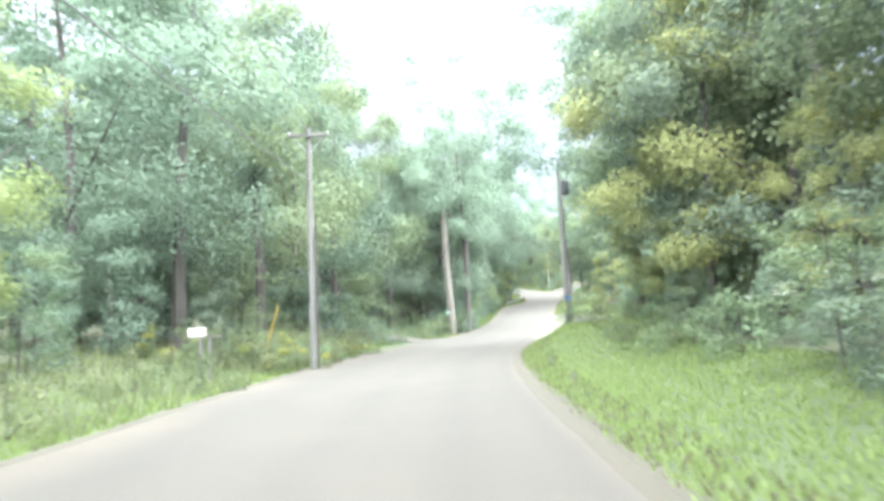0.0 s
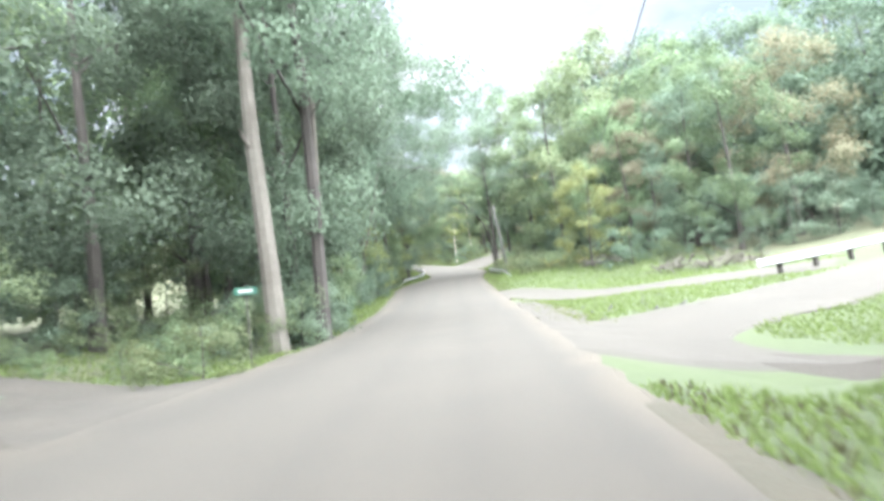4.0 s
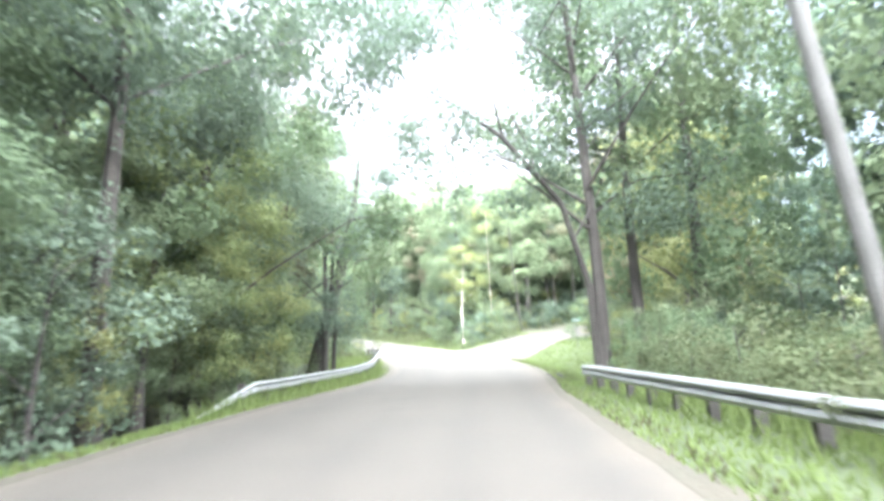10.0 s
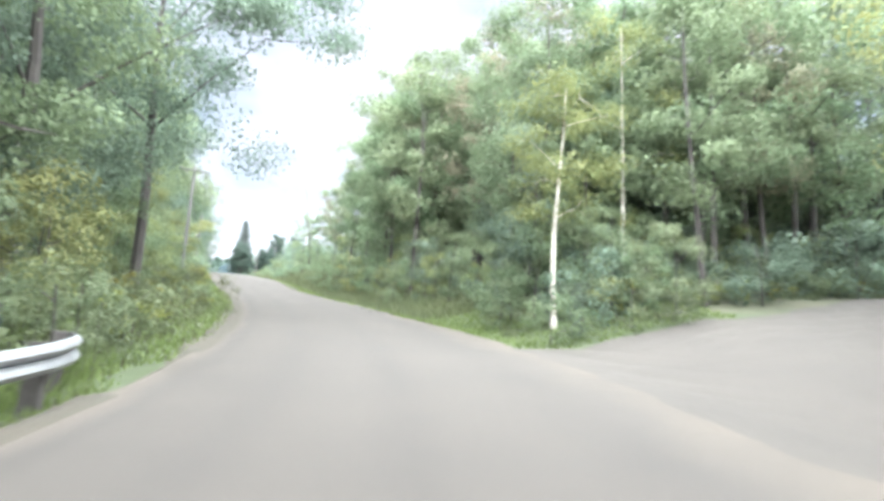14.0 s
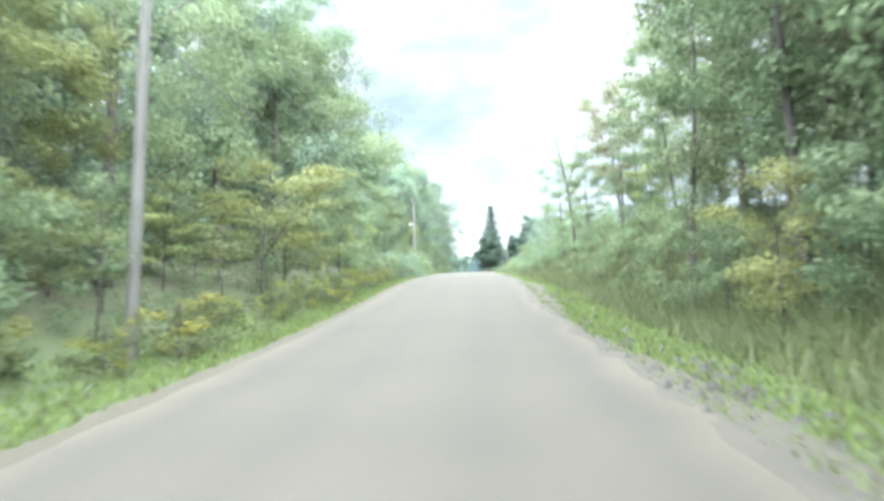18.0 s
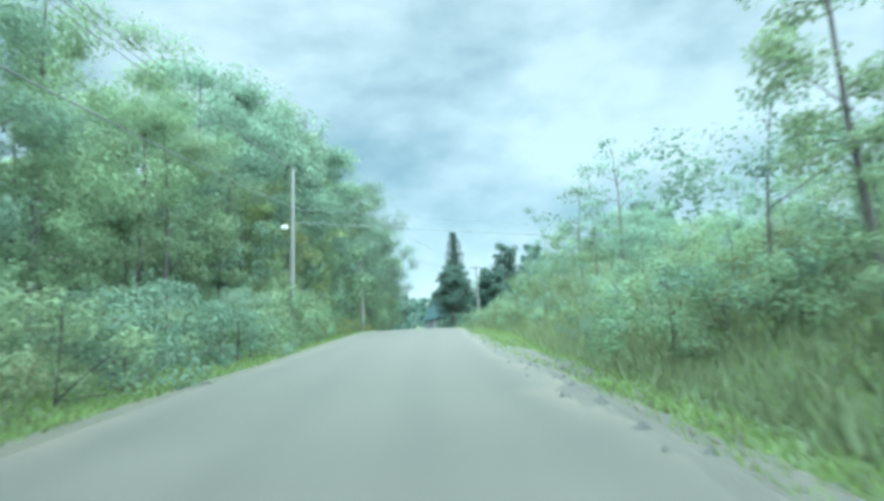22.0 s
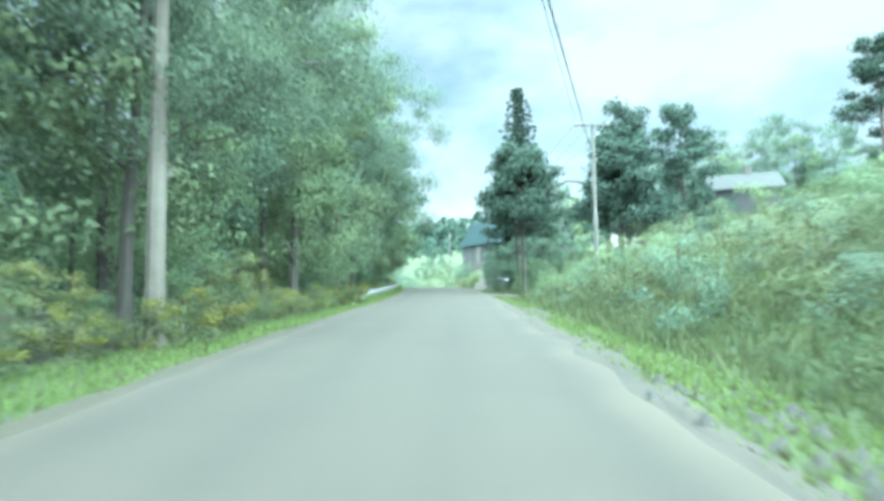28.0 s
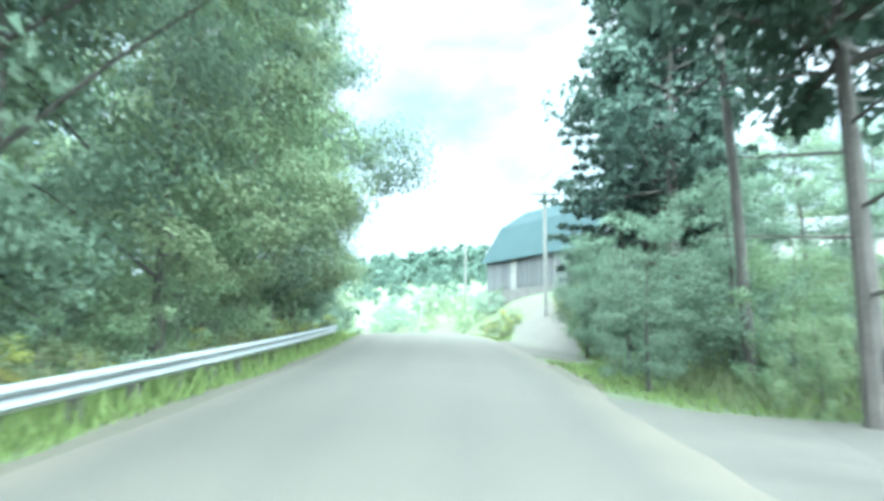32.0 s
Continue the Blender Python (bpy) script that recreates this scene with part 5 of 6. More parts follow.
dead_trunk(5.1, 201.4, [(0, 0, 0, 0.12), (-0.1, 0, 2.5, 0.1), (-0.35, 0, 5, 0.08), (-0.9, 0, 8, 0.04), (-1.2, 0, 10.5, 0.015)], "bare forked young tree on the bank", M_BARK,
           branches=[[(-0.33, 0, 4.8, 0.06), (0.4, 0.1, 7.2, 0.04), (0.6, 0.1, 10, 0.012)], [(-0.3, 0, 4.2, 0.045), (0.8, 0, 5.6, 0.03), (1.3, 0.1, 7.2, 0.012)], [(-0.7, 0, 7, 0.035), (-1.9, 0.1, 8.6, 0.012)]])
dead_trunk(-20.4, 283.8, [(0.3, 0.5, 4.6, 0.09), (-1.2, 0.1, 5.8, 0.08), (-2.6, 0.1, 6.1, 0.06), (-4.2, 0.1, 5.4, 0.02)], "curved bare bough of the pine", M_BARK)
# big roadside tree's curved bough over the road
dead_trunk(20.6, 107.9, [(0, 0, 0, 0.13), (-0.1, 0, 3.2, 0.11), (-0.9, -0.1, 6.0, 0.09), (-2.8, -0.2, 8.2, 0.075), (-4.4, -0.3, 9.3, 0.04), (-5.6, -0.3, 9.9, 0.012)], "dark curved bough reaching over the road", M_BARK,
           branches=[[(-1.6, -0.1, 6.8, 0.05), (-1.9, 0.3, 8.4, 0.035), (-2.6, 0.6, 10.2, 0.012)], [(-2.8, -0.2, 8.2, 0.045), (-3.2, -0.6, 9.6, 0.03), (-3.4, -0.9, 11.2, 0.01)], [(-3.8, -0.2, 8.9, 0.035), (-5.0, 0.2, 9.0, 0.02), (-6.0, 0.5, 8.7, 0.008)], [(-0.5, 0, 4.8, 0.05), (0.6, 0.2, 6.6, 0.03), (1.2, 0.3, 8.6, 0.01)]])

# ---------------------------------------------------------------- poles and wires
TOPS = {}


def utility_pole(key, x, y, height, lean=(0.0, 0.0), arm=0.0, arm_turn=0.0, drop=0.35, label="weathered wooden utility pole", extra="", girth=0.125):
    root = thing("utility_pole", label, "pole", group="utility poles along the road")
    z = ground(x, y) - 0.2
    root.matrix_basis = Matrix.Translation((x, y, z))
    h = height + 0.2
    part("pole", quick("pole", *tube([(0, 0, 0, girth), (lean[0] * 0.5 * h, lean[1] * 0.5 * h, 0.5 * h, girth * 0.9), (lean[0] * h, lean[1] * h, h, girth * 0.76)], 10), M_POLE), root)
    tx, ty = lean[0] * h, lean[1] * h
    ends = [(x + tx, y + ty, z + h)]
    if arm:
        c, s = math.cos(radians(arm_turn)), math.sin(radians(arm_turn))
        a = part("crossarm", box_mesh("crossarm", M_POLE, -arm / 2, -0.05, -0.06, arm / 2, 0.05, 0.06, bevel=0.01), root)
        a.matrix_basis = Matrix.Translation((tx, ty - 0.0, h - drop)) @ pose(0, 0, 0, 0, 0, arm_turn) @ Matrix.Translation((0, -0.16, 0))
        for k in (-0.46, 0.46):
            part("brace", quick("brace", *tube([(tx + c * arm * k * 0.7, ty + s * arm * k * 0.7, h - drop - 0.05, 0.02), (tx, ty, h - drop - 0.75, 0.02)], 4), M_STEEL), root)
        for k in (-0.46, 0.0, 0.46):
            px, py = tx + c * arm * k, ty + s * arm * k
            part("insulator", quick("insulator", *tube([(px, py, h - drop + 0.05, 0.03), (px, py, h - drop + 0.12, 0.05), (px, py, h - drop + 0.2, 0.03)], 7), M_WHITE), root)
            ends.append((x + px, y + py, z + h - drop + 0.2))
    if extra == "transformer":
        t = part("transformer", quick("transformer", *tube([(tx + 0.32, ty, h - 2.0, 0.02), (tx + 0.32, ty, h - 1.98, 0.2), (tx + 0.32, ty, h - 1.2, 0.2), (tx + 0.32, ty, h - 1.1, 0.06)], 12), M_SHINGLE), root)
    if extra == "lamp":
        part("lamp_bracket", quick("lamp_bracket", *tube([(tx, ty, h - 3.1, 0.02), (tx - 0.22, ty - 0.1, h - 2.92, 0.02)], 5), M_STEEL), root)
        part("lamp_head", quick("lamp_head", *tube([(tx - 0.22, ty - 0.1, h - 2.88, 0.05), (tx - 0.28, ty - 0.12, h - 2.92, 0.13), (tx - 0.42, ty - 0.18, h - 2.98, 0.12), (tx - 0.46, ty - 0.2, h - 3.0, 0.03)], 9), M_WHITE), root, "pale lamp head")
    TOPS[key] = ends + [(x + tx * 0.8, y + ty * 0.8, z + h * 0.78)]
    return root


def wire(a, b, sag=0.5, r=0.012, label="thin black overhead wire"):
    pts = []
    for i in range(15):
        t = i / 14
        pts.append((a[0] + (b[0] - a[0]) * t, a[1] + (b[1] - a[1]) * t, a[2] + (b[2] - a[2]) * t - 4 * sag * t * (1 - t), r))
    return tagged(new("overhead_wire", quick("overhead_wire", *tube(pts, 5), M_WIRE)), label, "wire", group="overhead wires")


utility_pole("start", -6.0, -22.0, 9.0, arm=1.9)
utility_pole("first", -4.9, 24.3, 9.2, arm=1.6, arm_turn=0, label="tall grey utility pole in the roadside weeds")
part("ground_wire_cover", quick("ground_wire_cover", *tube([(0.2, -0.05, 0, 0.04), (0.2, -0.05, 6.0, 0.035)], 6), M_BARK), bpy.data.objects["utility_pole.001"])
utility_pole("corner", 6.85, 36.8, 9.4, lean=(0.005, 0.0), arm=0, label="thick utility pole at the side road", extra="transformer", girth=0.15)
utility_pole("woods", -1.0, 78.6, 11.0, lean=(-0.03, 0), label="grey utility pole standing among trees")
utility_pole("lane", 23.6, 85.7, 6.7, lean=(-0.03, 0), label="grey utility pole at the edge of the wood")
utility_pole("stub", 18.35, 94.0, 6.6, lean=(-0.12, 0.0), label="leaning grey pole stub behind the guardrail")
utility_pole("hill", 2.7, 165.8, 8.2, arm=1.9, arm_turn=18, label="utility pole overgrown by roadside trees")
utility_pole("middle", -14.9, 220.0, 8.5, arm=0, label="pale utility pole above the hedge with a lamp", extra="lamp")
utility_pole("bank", -20.9, 280.0, 8.6, arm=1.9, arm_turn=18, drop=0.2, label="utility pole with a crossarm on the weedy bank")
utility_pole("barn", -38.4, 318.6, 7.4, arm=1.9, arm_turn=22, drop=0.2, label="utility pole with a crossarm in front of the barn")
utility_pole("far", -52.3, 343.0, 7.4, label="slim bare pole beyond the barn")
for k in (1, 2, 3):
    wire(TOPS["start"][k], TOPS["first"][k], 0.7)
    wire(TOPS["hill"][k], TOPS["middle"][0], 0.9)
wire(TOPS["start"][4], TOPS["first"][4], 0.8, 0.02)
wire(TOPS["first"][1], TOPS["corner"][0], 0.5)
wire(TOPS["corner"][0], TOPS["lane"][0], 0.8, 0.02)
wire(TOPS["woods"][0], TOPS["lane"][0], 0.5)
wire(TOPS["hill"][4], TOPS["middle"][1], 0.9, 0.02)
wire(TOPS["middle"][0], TOPS["bank"][1], 0.4)
wire(TOPS["middle"][1], TOPS["bank"][4], 0.3, 0.02)
wire((-15.0, 220.3, 27.4), (32.0, 254.0, 27.0), 0.05, 0.02)
wire((-15.0, 220.3, 28.1), (32.0, 252.5, 27.5), 0.3)
for k in (1, 2, 3):
    wire(TOPS["bank"][k], TOPS["barn"][k], 0.6)
wire(TOPS["barn"][0], TOPS["far"][0], 0.4)
wire(TOPS["bank"][4], (-18.6, 330.0, 38.0), 0.8, 0.018)

# guy wire with its yellow guard at the first pole
guy = thing("guy_wire", "steel guy wire with a yellow plastic guard", "wire")
part("cable", quick("cable", *tube([(-7.3, 26.2, ground(-7.3, 26.2), 0.012), (-4.9, 24.3, ground(-4.9, 24.3) + 6.5, 0.012)], 5), M_WIRE), guy)
gz0 = ground(-7.3, 26.2)
part("guard", quick("guard", *tube([(-7.3, 26.2, gz0, 0.03), (-6.5, 25.57, gz0 + 2.2, 0.03)], 7), M_YELLOW), guy, "yellow guy guard")


# ---------------------------------------------------------------- guardrails
PROFILE = [(0.0, 0.70), (0.05, 0.68), (0.08, 0.63), (0.05, 0.585), (0.0, 0.555), (0.05, 0.52), (0.08, 0.47), (0.05, 0.42), (0.0, 0.40)]


def guardrail(points, facing, label, dip_start=0.0, dip_end=0.0, gap=1.9, up=0.0):
    """A W-beam on posts along ground points; facing is +1 where the beam's face looks to the right of its run."""
    c = spline([(x, y, 0) for x, y in points], 0.5)[:, :2]
    d = np.gradient(c, axis=0)
    d /= np.linalg.norm(d, axis=1)[:, None]
    z = land(c[:, 0], c[:, 1]) + up
    n = len(c)
    lift = np.ones(n)
    run = np.arange(n) * 0.5
    if dip_start:
        lift = np.minimum(lift, 0.12 + 0.88 * np.clip(run / dip_start, 0, 1))
    if dip_end:
        lift = np.minimum(lift, 0.12 + 0.88 * np.clip((run[-1] - run) / dip_end, 0, 1))
    root = thing("guardrail", label, "guardrail")
    rows2 = [[(c[i, 0] + d[i, 1] * o * facing, c[i, 1] - d[i, 0] * o * facing, z[i] + h * lift[i]) for o, h in PROFILE] for i in range(n)]
    beam = part("beam", ribbon("beam", rows2, M_STEEL, 0), root, "weathered galvanised W-beam")
    sol = beam.modifiers.new("thickness", "SOLIDIFY")
    sol.thickness = 0.006
    post = None
    for i in range(2, n, int(gap / 0.5)):
        if lift[i] < 0.6:
            continue
        if post is None:
            post = box_mesh("post", M_POST, -0.07, -0.09, -0.3, 0.07, 0.09, 0.70, bevel=0.01)
        p = part("post", post, root, "grey wooden post")
        p.matrix_basis = Matrix.Translation((c[i, 0] - d[i, 1] * 0.12 * facing, c[i, 1] + d[i, 0] * 0.12 * facing, z[i])) @ pose(0, 0, 0, 0, 0, math.degrees(math.atan2(d[i, 1], d[i, 0])))
    return root


guardrail([place(s, u)[:2] for s, u in ((85.3, -4.9), (89.5, -4.75), (96, -4.7), (103, -4.4), (109.3, -4.15))], -1, "galvanised guardrail along the grass verge", dip_start=8.0, up=-0.05)
guardrail([place(s, u)[:2] for s, u in ((104.5, 5.6), (106, 5.4), (108, 5.1), (112, 4.8), (116, 4.3), (120, 3.7), (124, 3.4), (128, 3.05), (131.2, 2.9), (132.3, 3.5))], 1, "galvanised guardrail curving round the bend", dip_start=3.0)
guardrail([place(s, u)[:2] for s, u in ((285.5, 4.6), (291, 4.0), (300, 3.9), (310, 3.9), (319, 3.9))], 1, "galvanised guardrail beside goldenrod", dip_start=4.0, gap=1.9)
guardrail([(18.3, 58.2), (24, 57.9), (32, 57.4), (46, 56.2)], 1, "galvanised guardrail along the side road")

# ---------------------------------------------------------------- signs, mailboxes, small things
def sign(name, x, y, turn, post_h, plate, material, label, post_material=M_POST):
    root = thing(name, label, "sign")
    root.matrix_basis = Matrix.Translation((x, y, ground(x, y) - 0.1)) @ pose(0, 0, 0, 0, 0, turn)
    part("post", quick("post", *tube([(0, 0, 0, 0.022), (0, 0, post_h + 0.1, 0.022)], 7), post_material), root)
    w, h = plate
    part("plate", box_mesh("plate", material, -w / 2, -0.04, post_h - h, w / 2, -0.03, post_h + 0.0, bevel=0.002), root)
    return root


st = sign("street_sign", 28.6, 131.0, -8, 2.1, (0.62, 0.18), M_GREEN_SIGN, "green street-name sign on a thin post in the grass")
part("lettering", box_mesh("lettering", M_WHITE, -0.22, -0.046, 1.97, 0.22, -0.041, 2.05), st, "white bar of lettering")
st2 = sign("street_sign", 0.2, 53.5, -10, 2.2, (0.62, 0.2), M_GREEN_SIGN, "green sign half hidden in roadside weeds")
part("lettering", box_mesh("lettering", M_WHITE, -0.2, -0.046, 2.06, 0.2, -0.041, 2.14), st2, "white bar of lettering")
sign("marker_sign", -7.4, 40.5, -5, 1.5, (0.34, 0.4), M_BLUE_SIGN, "small blue sign on a post beside the driveway")
sign("reflector_post", *place(133.0, 4.6)[:2], 0, 1.0, (0.14, 0.3), M_BLUE_SIGN, "blue marker post at the end of the guardrail")
pm = part("pole_marker", box_mesh("pole_marker", M_BLUE_SIGN, -0.16, -0.21, 1.55, 0.2, -0.19, 1.85), bpy.data.objects["utility_pole.002"], "blue plate nailed to the pole")
part("pole_band", box_mesh("pole_band", M_YELLOW, -0.2, -0.2, 1.05, -0.12, -0.18, 1.35), bpy.data.objects["utility_pole.002"], "yellow marker strip")


def mailbox_shape(l, w, h):
    """A domed box: rounded top, open underside closed by a floor."""
    ring = [(-w / 2, 0), (w / 2, 0)] + [(math.cos(a) * w / 2, h - w / 2 + math.sin(a) * w / 2) for a in np.linspace(0, math.pi, 9)]
    n = len(ring)
    v = [(-l / 2, a, b) for a, b in ring] + [(l / 2, a, b) for a, b in ring]
    f = [tuple(range(n))[::-1], tuple(range(n, 2 * n))] + [(i, (i + 1) % n, n + (i + 1) % n, n + i) for i in range(n)]
    return v, f


mb = thing("mailbox", "pale mailbox on a board carried by wooden posts", "mailbox")
mb.matrix_basis = Matrix.Translation((-7.3, 20.0, ground(-7.3, 20.0) - 0.1)) @ pose(0, 0, 0, 0, 0, 5)
for k in (-0.14, 0.14):
    part("post", box_mesh("post", M_POLE, k - 0.05, -0.05, 0, k + 0.05, 0.05, 1.35, bevel=0.008), mb)
part("shelf_board", box_mesh("shelf_board", M_DEAD, -0.52, -0.1, 1.35, 0.52, 0.1, 1.4, bevel=0.005), mb)
bx = part("box", quick("box", *mailbox_shape(0.48, 0.2, 0.24), M_WHITE), mb, "pale domed metal box")
bx.matrix_basis = Matrix.Translation((-0.25, 0, 1.4))
part("flag", box_mesh("flag", M_RED, -0.1, -0.13, 1.5, 0.02, -0.115, 1.56), mb, "small red flag")

mb2 = thing("mailbox", "leaning mailbox with a newspaper tube by the farm driveway", "mailbox")
mb2.matrix_basis = Matrix.Translation((-28.2, 287.2, ground(-28.2, 287.2) - 0.1)) @ pose(0, 0, 0, 0, 6, 14)
part("post", box_mesh("post", M_POST, -0.05, -0.05, 0, 0.05, 0.05, 1.1, bevel=0.008), mb2)
part("arm", box_mesh("arm", M_POST, -0.42, -0.05, 1.1, 0.3, 0.05, 1.18, bevel=0.008), mb2)
b2 = part("box", quick("box", *mailbox_shape(0.4, 0.17, 0.2), M_SHINGLE), mb2, "grey domed box")
b2.matrix_basis = Matrix.Translation((-0.22, 0, 1.18))
tb = part("newspaper_tube", box_mesh("newspaper_tube", M_BLUE_SIGN, 0.02, -0.07, 1.2, 0.34, 0.07, 1.34, bevel=0.03), mb2, "blue newspaper tube with a pale label")
part("label_bar", box_mesh("label_bar", M_WHITE, 0.06, -0.078, 1.24, 0.3, -0.071, 1.3), mb2, "pale bar of lettering")

# low white rail across the driveway mouth
gate = thing("low_barrier", "low row of white boards on short dark posts", "barrier")
for i in range(4):
    x, y = -15.5 + 1.15 * i, 38.2 + 0.25 * i
    z = ground(x, y)
    p = part("board", box_mesh("board", M_WHITE, -0.33, -0.03, 0.55, 0.33, 0.03, 0.68, bevel=0.01), gate, "white painted board")
    p.matrix_basis = Matrix.Translation((x, y, z)) @ pose(0, 0, 0, 0, -3 if i % 2 else 3, 8)
    q = part("post", box_mesh("post", M_BARK, -0.06, -0.06, -0.1, 0.06, 0.06, 0.55, bevel=0.01), gate)
    q.matrix_basis = Matrix.Translation((x, y, z))


def brush_pile(x, y, r, seed):
    rng = np.random.default_rng(seed)
    pcs = []
    for i in range(70):
        a, t = rng.random() * 6.28, rng.random() * 6.28
        d = r * rng.random() ** 0.6
        cx, cy = math.cos(a) * d, math.sin(a) * d
        cz = 0.1 + (1 - d / r) * 0.75 * rng.random()
        l = 0.5 + rng.random() * 0.9
        dz = rng.normal() * 0.18
        pcs.append(tube([(cx - math.cos(t) * l / 2, cy - math.sin(t) * l / 2, cz - dz, 0.035), (cx + math.cos(t) * l / 2, cy + math.sin(t) * l / 2, cz + dz, 0.015)], 4))
    root = tagged(new("brush_pile", quick("brush_pile", *merged(pcs), M_DEAD)), "heap of cut grey branches on the grass", "brush pile", kind="stuff")
    root.matrix_basis = Matrix.Translation((x, y, ground(x, y)))
    return root


brush_pile(20.6, 77.5, 1.7, 1)
brush_pile(21.0, 68.5, 1.6, 2)
brush_pile(22.5, 66.2, 1.5, 3)

lg = thing("log", "short pale cut log leaning in the verge", "log")
lx, ly = 2.0, 67.2
part("log_stem", quick("log_stem", *tube([(lx - 0.75, ly, ground(lx, ly) + 0.85, 0.15), (lx - 0.2, ly, ground(lx, ly) + 0.35, 0.16), (lx + 0.3, ly, ground(lx, ly) - 0.05, 0.17)], 9), M_DEAD), lg)

# ---------------------------------------------------------------- barn
BARN = Matrix.Translation((-48.2, 337.6, 0)) @ pose(0, 0, 0, 0, 0, 22 - 57.6)
BZ = 31.9
L, W, HS, HE, HK, HR = 13.0, 10.0, 1.4, 4.3, 7.3, 9.2
barn = thing("barn", "old gambrel-roofed barn with grey boards and a blue-green metal roof", "barn")
barn.matrix_basis = BARN @ Matrix.Translation((0, 0, BZ))
# local x runs along the long wall from the far corner, y to the back
part("foundation", box_mesh("foundation", M_STONE, 0, 0, -2.5, L, W, HS, bevel=0.03), barn, "field-stone foundation")
nb = 43
bw = L / nb
boards = [box_mesh("wall_board", M_BARN, 0.006, -0.03, HS, bw - 0.006, 0.02, HE, bevel=0.004), box_mesh("wall_board", M_BARN, 0.010, -0.022, HS - 0.04, bw - 0.006, 0.02, HE, bevel=0.004)]
for i in range(nb):
    x = i * bw
    if 3.4 < x < 4.3 or 9.2 < x < 12.0:
        continue
    p = part("wall_board", boards[i % 2], barn)
    p.matrix_basis = Matrix.Translation((x, 0, 0))
part("core_wall", box_mesh("core_wall", M_BARN, 0.05, 0.05, HS, L - 0.05, W - 0.05, HE), barn)
part("door", box_mesh("door", M_POLE, 3.45, -0.05, HS - 0.2, 4.25, 0.03, HE - 0.35, bevel=0.01), barn, "pale weathered plank door")
part("sliding_door", box_mesh("sliding_door", M_BARN, 9.2, -0.08, HS - 0.3, 12.0, 0.0, HE - 0.1, bevel=0.01), barn, "dark sliding barn door")
part("door_post", box_mesh("door_post", M_POLE, 9.05, -0.12, HS - 0.3, 9.2, 0.02, HE, bevel=0.01), barn, "pale door post")
GAMBREL = [(0, HE), (1.9, HK), (W / 2, HR), (W - 1.9, HK), (W, HE)]
for xg, nm in ((0.02, "gable_wall"), (L - 0.02, "gable_wall")):
    v = [(xg - 0.05, y, z) for y, z in GAMBREL] + [(xg + 0.05, y, z) for y, z in GAMBREL]
    f = [(4, 3, 2, 1, 0), (5, 6, 7, 8, 9)] + [(i, i + 1, 6 + i, 5 + i) for i in range(4)] + [(4, 0, 5, 9)]
    part(nm, quick(nm, v, f, M_BARN), barn)
OUT = [(-0.45, HE - 0.45), (1.85, HK + 0.06), (W / 2, HR + 0.1), (W - 1.85, HK + 0.06), (W + 0.45, HE - 0.45)]
for k in range(4):
    (y0, z0), (y1, z1) = OUT[k], OUT[k + 1]
    ns = 24
    sw = (L + 0.8) / ns
    for i in range(ns):
        xa, xb = -0.4 + i * sw, -0.4 + (i + 1) * sw
        v = []
        for x, up in ((xa, 0.035), (xa + 0.04, 0.035), (xa + 0.06, 0.0), (xb, 0.0)):
            v += [(x, y0, z0 + up), (x, y1, z1 + up), (x, y1, z1 - 0.05), (x, y0, z0 - 0.05)]
        f = []
        for j in range(3):
            a = 4 * j
            f += [(a, a + 4, a + 5, a + 1), (a + 3, a + 2, a + 6, a + 7), (a, a + 3, a + 7, a + 4), (a + 1, a + 5, a + 6, a + 2)]
        f += [(0, 1, 2, 3), (12, 15, 14, 13)]
        part("roof_sheet", quick("roof_sheet", v, f, M_ROOF), barn)


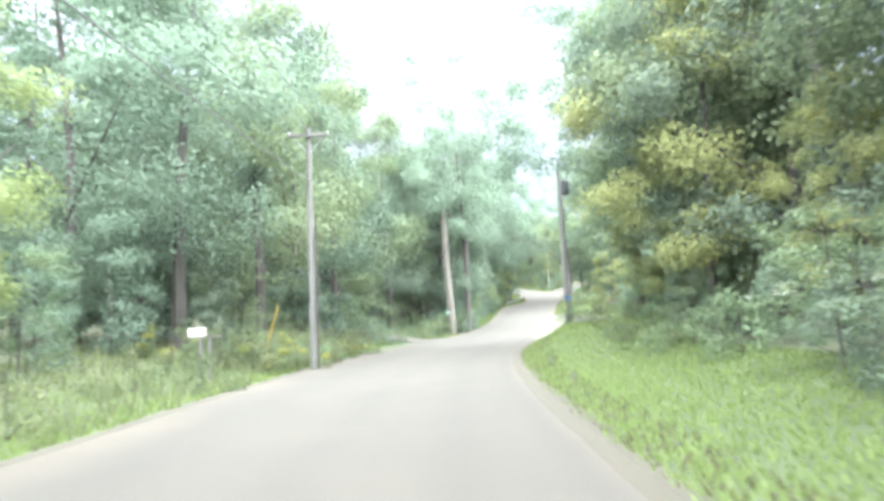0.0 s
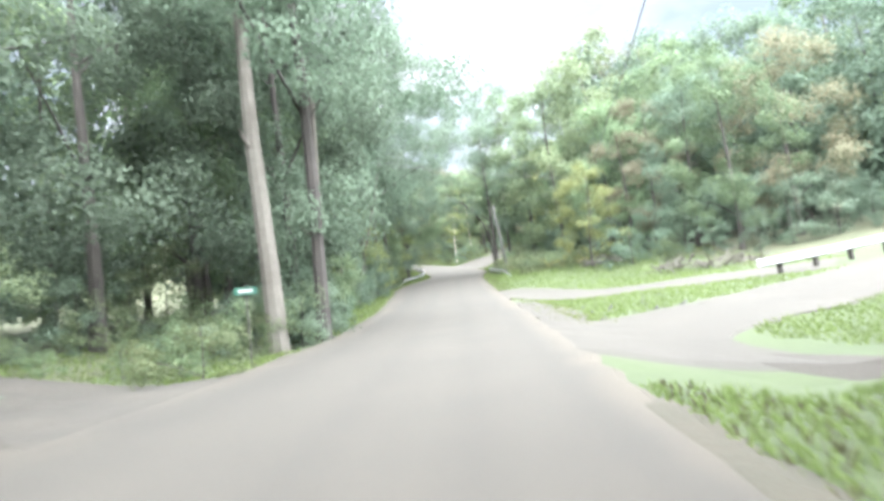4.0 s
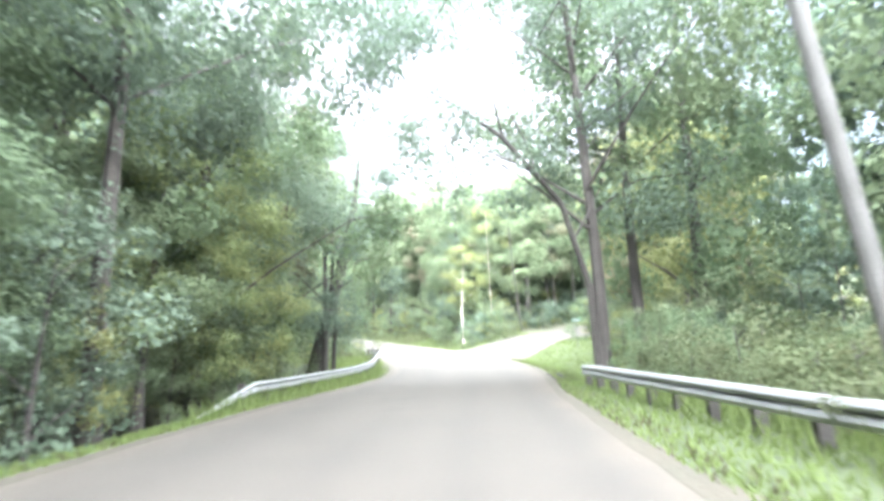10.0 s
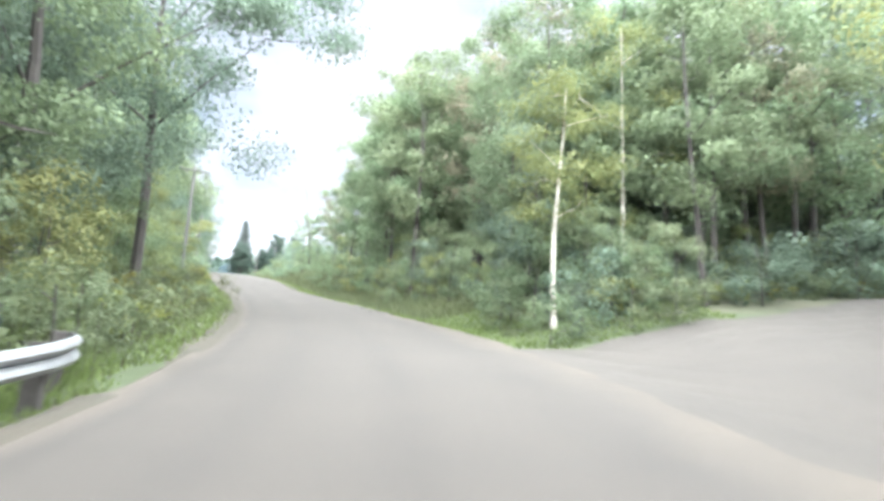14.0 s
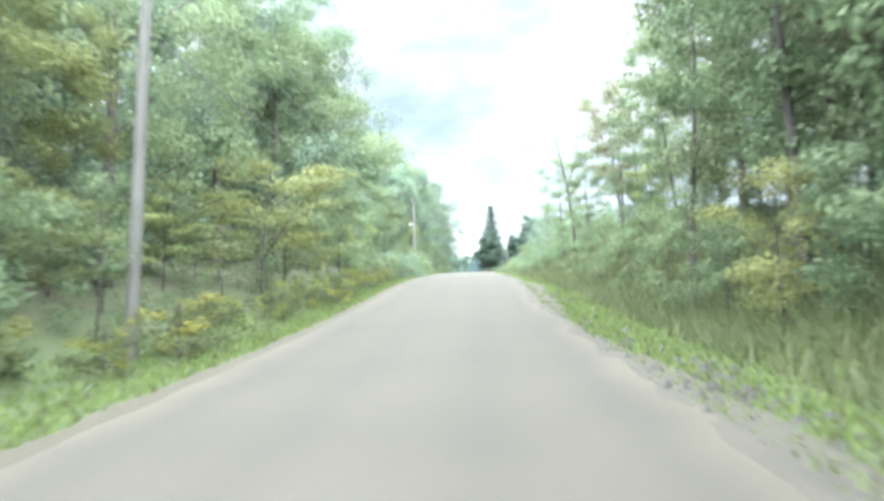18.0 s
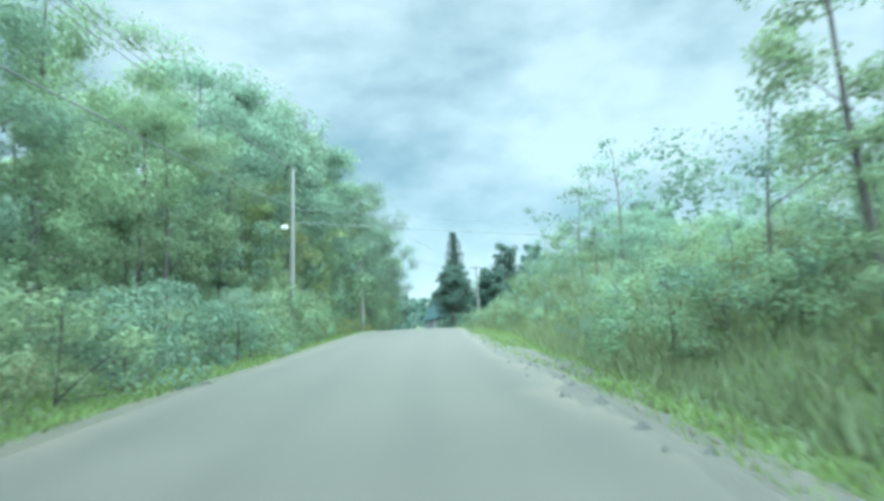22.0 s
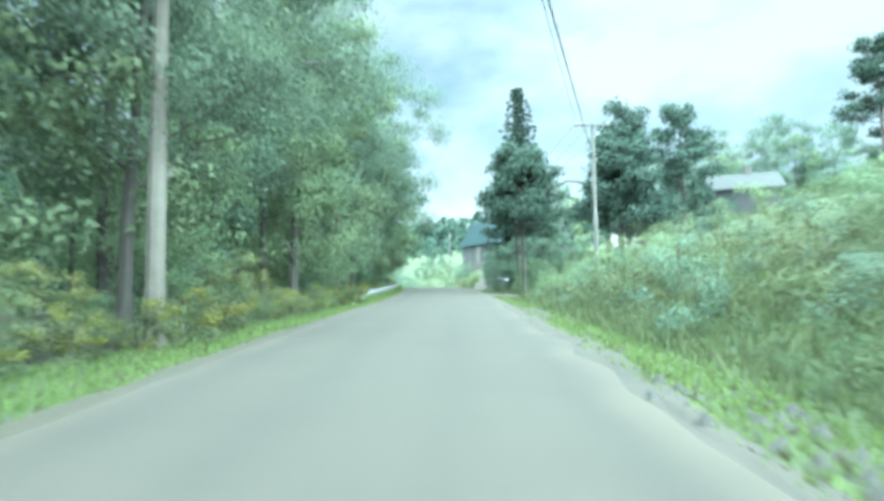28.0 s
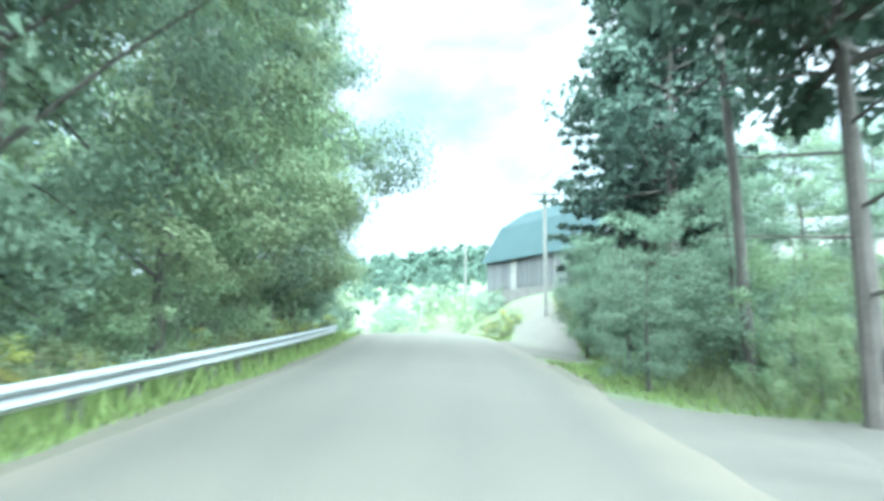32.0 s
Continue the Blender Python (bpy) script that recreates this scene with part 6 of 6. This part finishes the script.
# ---------------------------------------------------------------- houses
def house(x, y, turn, w, d, wall_h, roof_h, wall_mat, roof_mat, label, chimney=True, windows=((0.25, 0.5), (0.7, 0.5))):
    root = thing("house", label, "house")
    root.matrix_basis = Matrix.Translation((x, y, ground(x, y) - 0.4)) @ pose(0, 0, 0, 0, 0, turn)
    h = wall_h + 0.4
    part("wall", box_mesh("wall", wall_mat, 0, 0, -1.0, w, d, h), root)
    v = [(0, 0, h), (0, d, h), (0, d / 2, h + roof_h), (w, 0, h), (w, d, h), (w, d / 2, h + roof_h)]
    part("gable", quick("gable", v, [(0, 2, 1), (3, 4, 5), (0, 3, 5, 2), (1, 2, 5, 4), (0, 1, 4, 3)], wall_mat), root)
    e = 0.4
    sl = roof_h / (d / 2)
    for y0, y1, z0, z1 in ((-e, d / 2, h - e * sl, h + roof_h), (d + e, d / 2, h - e * sl, h + roof_h)):
        v = [(-e, y0, z0 + 0.03), (w + e, y0, z0 + 0.03), (w + e, y1, z1 + 0.03), (-e, y1, z1 + 0.03)]
        v += [(a, b, c + 0.12) for a, b, c in v]
        part("roof", quick("roof", v, [(0, 3, 2, 1), (4, 5, 6, 7), (0, 1, 5, 4), (1, 2, 6, 5), (2, 3, 7, 6), (3, 0, 4, 7)], roof_mat), root)
    for k, q in windows:
        wx = w * k
        wn_ = part("window", box_mesh("window", M_WHITE, wx - 0.5, -0.05, h * q - 0.65, wx + 0.5, 0.02, h * q + 0.65, bevel=0.01), root)
        part("pane", box_mesh("pane", M_GLASS, wx - 0.42, -0.056, h * q - 0.57, wx + 0.42, -0.05, h * q + 0.57), wn_, "dark glass pane")
        part("sash_bar", box_mesh("sash_bar", M_WHITE, wx - 0.42, -0.066, h * q - 0.03, wx + 0.42, -0.057, h * q + 0.03), wn_)
    if chimney:
        part("chimney", box_mesh("chimney", M_STONE, w * 0.55, d / 2 - 0.3, h + roof_h - 0.6, w * 0.55 + 0.6, d / 2 + 0.3, h + roof_h + 0.9, bevel=0.02), root)
    return root


house(-14.0, 307.5, 2, 5.6, 7.0, 5.7, 1.8, M_SHINGLE, M_SHINGLE, "grey-roofed farmhouse with a chimney behind the weedy bank")
house(-25.6, 331.5, -6, 5.5, 6.0, 2.6, 1.3, M_WHITE, M_SHINGLE, "small white house with a pale grey roof", chimney=False, windows=((0.72, 0.5),))
house(-19.4, 332.5, -6, 8.0, 4.0, 1.7, 0.7, M_WHITE, M_SHINGLE, "long low white shed beside the house", chimney=False, windows=((0.2, 0.55),))


# ---------------------------------------------------------------- grass and verge weeds
def blades(name, patches, material, label, seed, high=0.11, wide=0.022, over=False):
    rng = np.random.default_rng(seed)
    out = []
    for s0, s1, u0, u1, dens in patches:
        n = int((s1 - s0) * abs(u1 - u0) * dens)
        s, u = rng.uniform(s0, s1, n), rng.uniform(u0, u1, n)
        x, y = np.interp(s, S_ALL, LINE[:, 0]), np.interp(s, S_ALL, LINE[:, 1])
        dx, dy = np.interp(s, S_ALL, DIR[:, 0]), np.interp(s, S_ALL, DIR[:, 1])
        x, y = x - dy * u, y + dx * u
        ok = (over | off_lanes(x, y)) & ((u > edge_left(s) + 0.15) | (u < -edge_right(s) - 0.15))
        x, y = x[ok], y[ok]
        out.append(np.stack([x, y, land(x, y) + 0.015], 1))
    p = np.concatenate(out)
    n = len(p)
    a = rng.random(n) * 6.283
    side = np.stack([np.cos(a), np.sin(a), np.zeros(n)], 1) * (wide * (0.6 + 0.8 * rng.random((n, 1))))
    h = high * (0.5 + rng.random((n, 1)))
    tip = np.concatenate([rng.normal(size=(n, 2)) * 0.35, np.ones((n, 1))], 1) * h
    q = np.stack([p - side, p + side, p + side * 0.6 + tip * 0.6, p + tip], 1)
    return tagged(new(name, quads(name, q, material)), label, "grass", kind="stuff")


blades("verge_grass", [(-6, 330, 2.5, 6.4, 130), (-6, 46, -9.0, -2.5, 150), (46, 80, -13, -3.0, 110), (80, 112, -12, -3.0, 120), (112, 136, -16, -4.0, 110), (134, 146, -12, -4.3, 110), (46, 86, -17, -13, 50), (144, 330, -7.5, -2.6, 150), (-4, 62, 6, 12, 70), (130, 150, 6, 10, 50)], M_LEAF["grass"], "lush bright green verge grass", 21, high=0.1, wide=0.018)
blades("rail_grass", [(85, 111, -5.9, -5.0, 60), (86, 111, -5.1, -4.3, 26), (104, 133, 3.1, 5.6, 70), (285, 322, 3.6, 4.8, 80)], M_LEAF["grass"], "tall grass grown up under the guardrails", 24, high=0.38, wide=0.02)
blades("dry_verge_grass", [(-6, 330, 2.5, 5.2, 12), (-6, 112, -3.9, -2.4, 40), (112, 136, -5.6, -3.6, 30), (144, 330, -4.8, -2.8, 22)], M_LEAF["dry"], "thin dry grass along the road's edge", 22, high=0.1)
blades("worn_verge_grass", [(55, 68, -5.2, -4.2, 60), (55, 68, -4.4, -3.4, 14)], M_LEAF["grass"], "thin grass growing into the worn gravel verge", 26, high=0.07, over=True)
blades("bank_grass", [(150, 222, -11.5, -4.6, 60), (222, 288, -8.5, -4.6, 40), (84, 112, -9.0, -5.4, 50), (286, 294, -16, -5, 40), (299, 330, -24, -5, 30), (10, 34, 5, 12, 12)], M_LEAF["weed"], "tall pale grass on the bank", 23, high=0.42, wide=0.026)


def stones(name, spots, label, seed):
    rng = np.random.default_rng(seed)
    pcs = []
    for s0, s1, u0, u1, n in spots:
        for _ in range(n):
            x, y, z = place(rng.uniform(s0, s1), rng.uniform(u0, u1))
            r = 0.03 + 0.11 * rng.random() ** 3
            k = rng.random(6)
            pcs.append(([(x - r * (0.6 + k[0]), y, z), (x, y - r * (0.6 + k[1]), z), (x + r * (0.6 + k[2]), y, z + 0.01), (x, y + r * (0.6 + k[3]), z), (x + r * 0.2, y, z + r * (0.6 + k[4] * 0.6) + 0.03)],
                        [(0, 1, 4), (1, 2, 4), (2, 3, 4), (3, 0, 4)]))
    v, f = merged(pcs)
    return tagged(new(name, quick(name, v, f, M_STONE)), label, "stones", kind="stuff")


stones("roadside_stones", [(150, 282, -4.0, -2.7, 800), (163, 169, -4.4, -2.8, 160), (182, 188, -4.2, -2.9, 140), (208, 215, -4.4, -3.1, 180), (250, 259, -4.2, -2.8, 200), (270, 280, -4.6, -3.1, 200), (55, 62, -8.5, -3.6, 60), (0, 40, -3.8, -3.3, 60), (112, 117, -4.6, -3.9, 40)], "loose stones along the washed-out shoulder", 31)
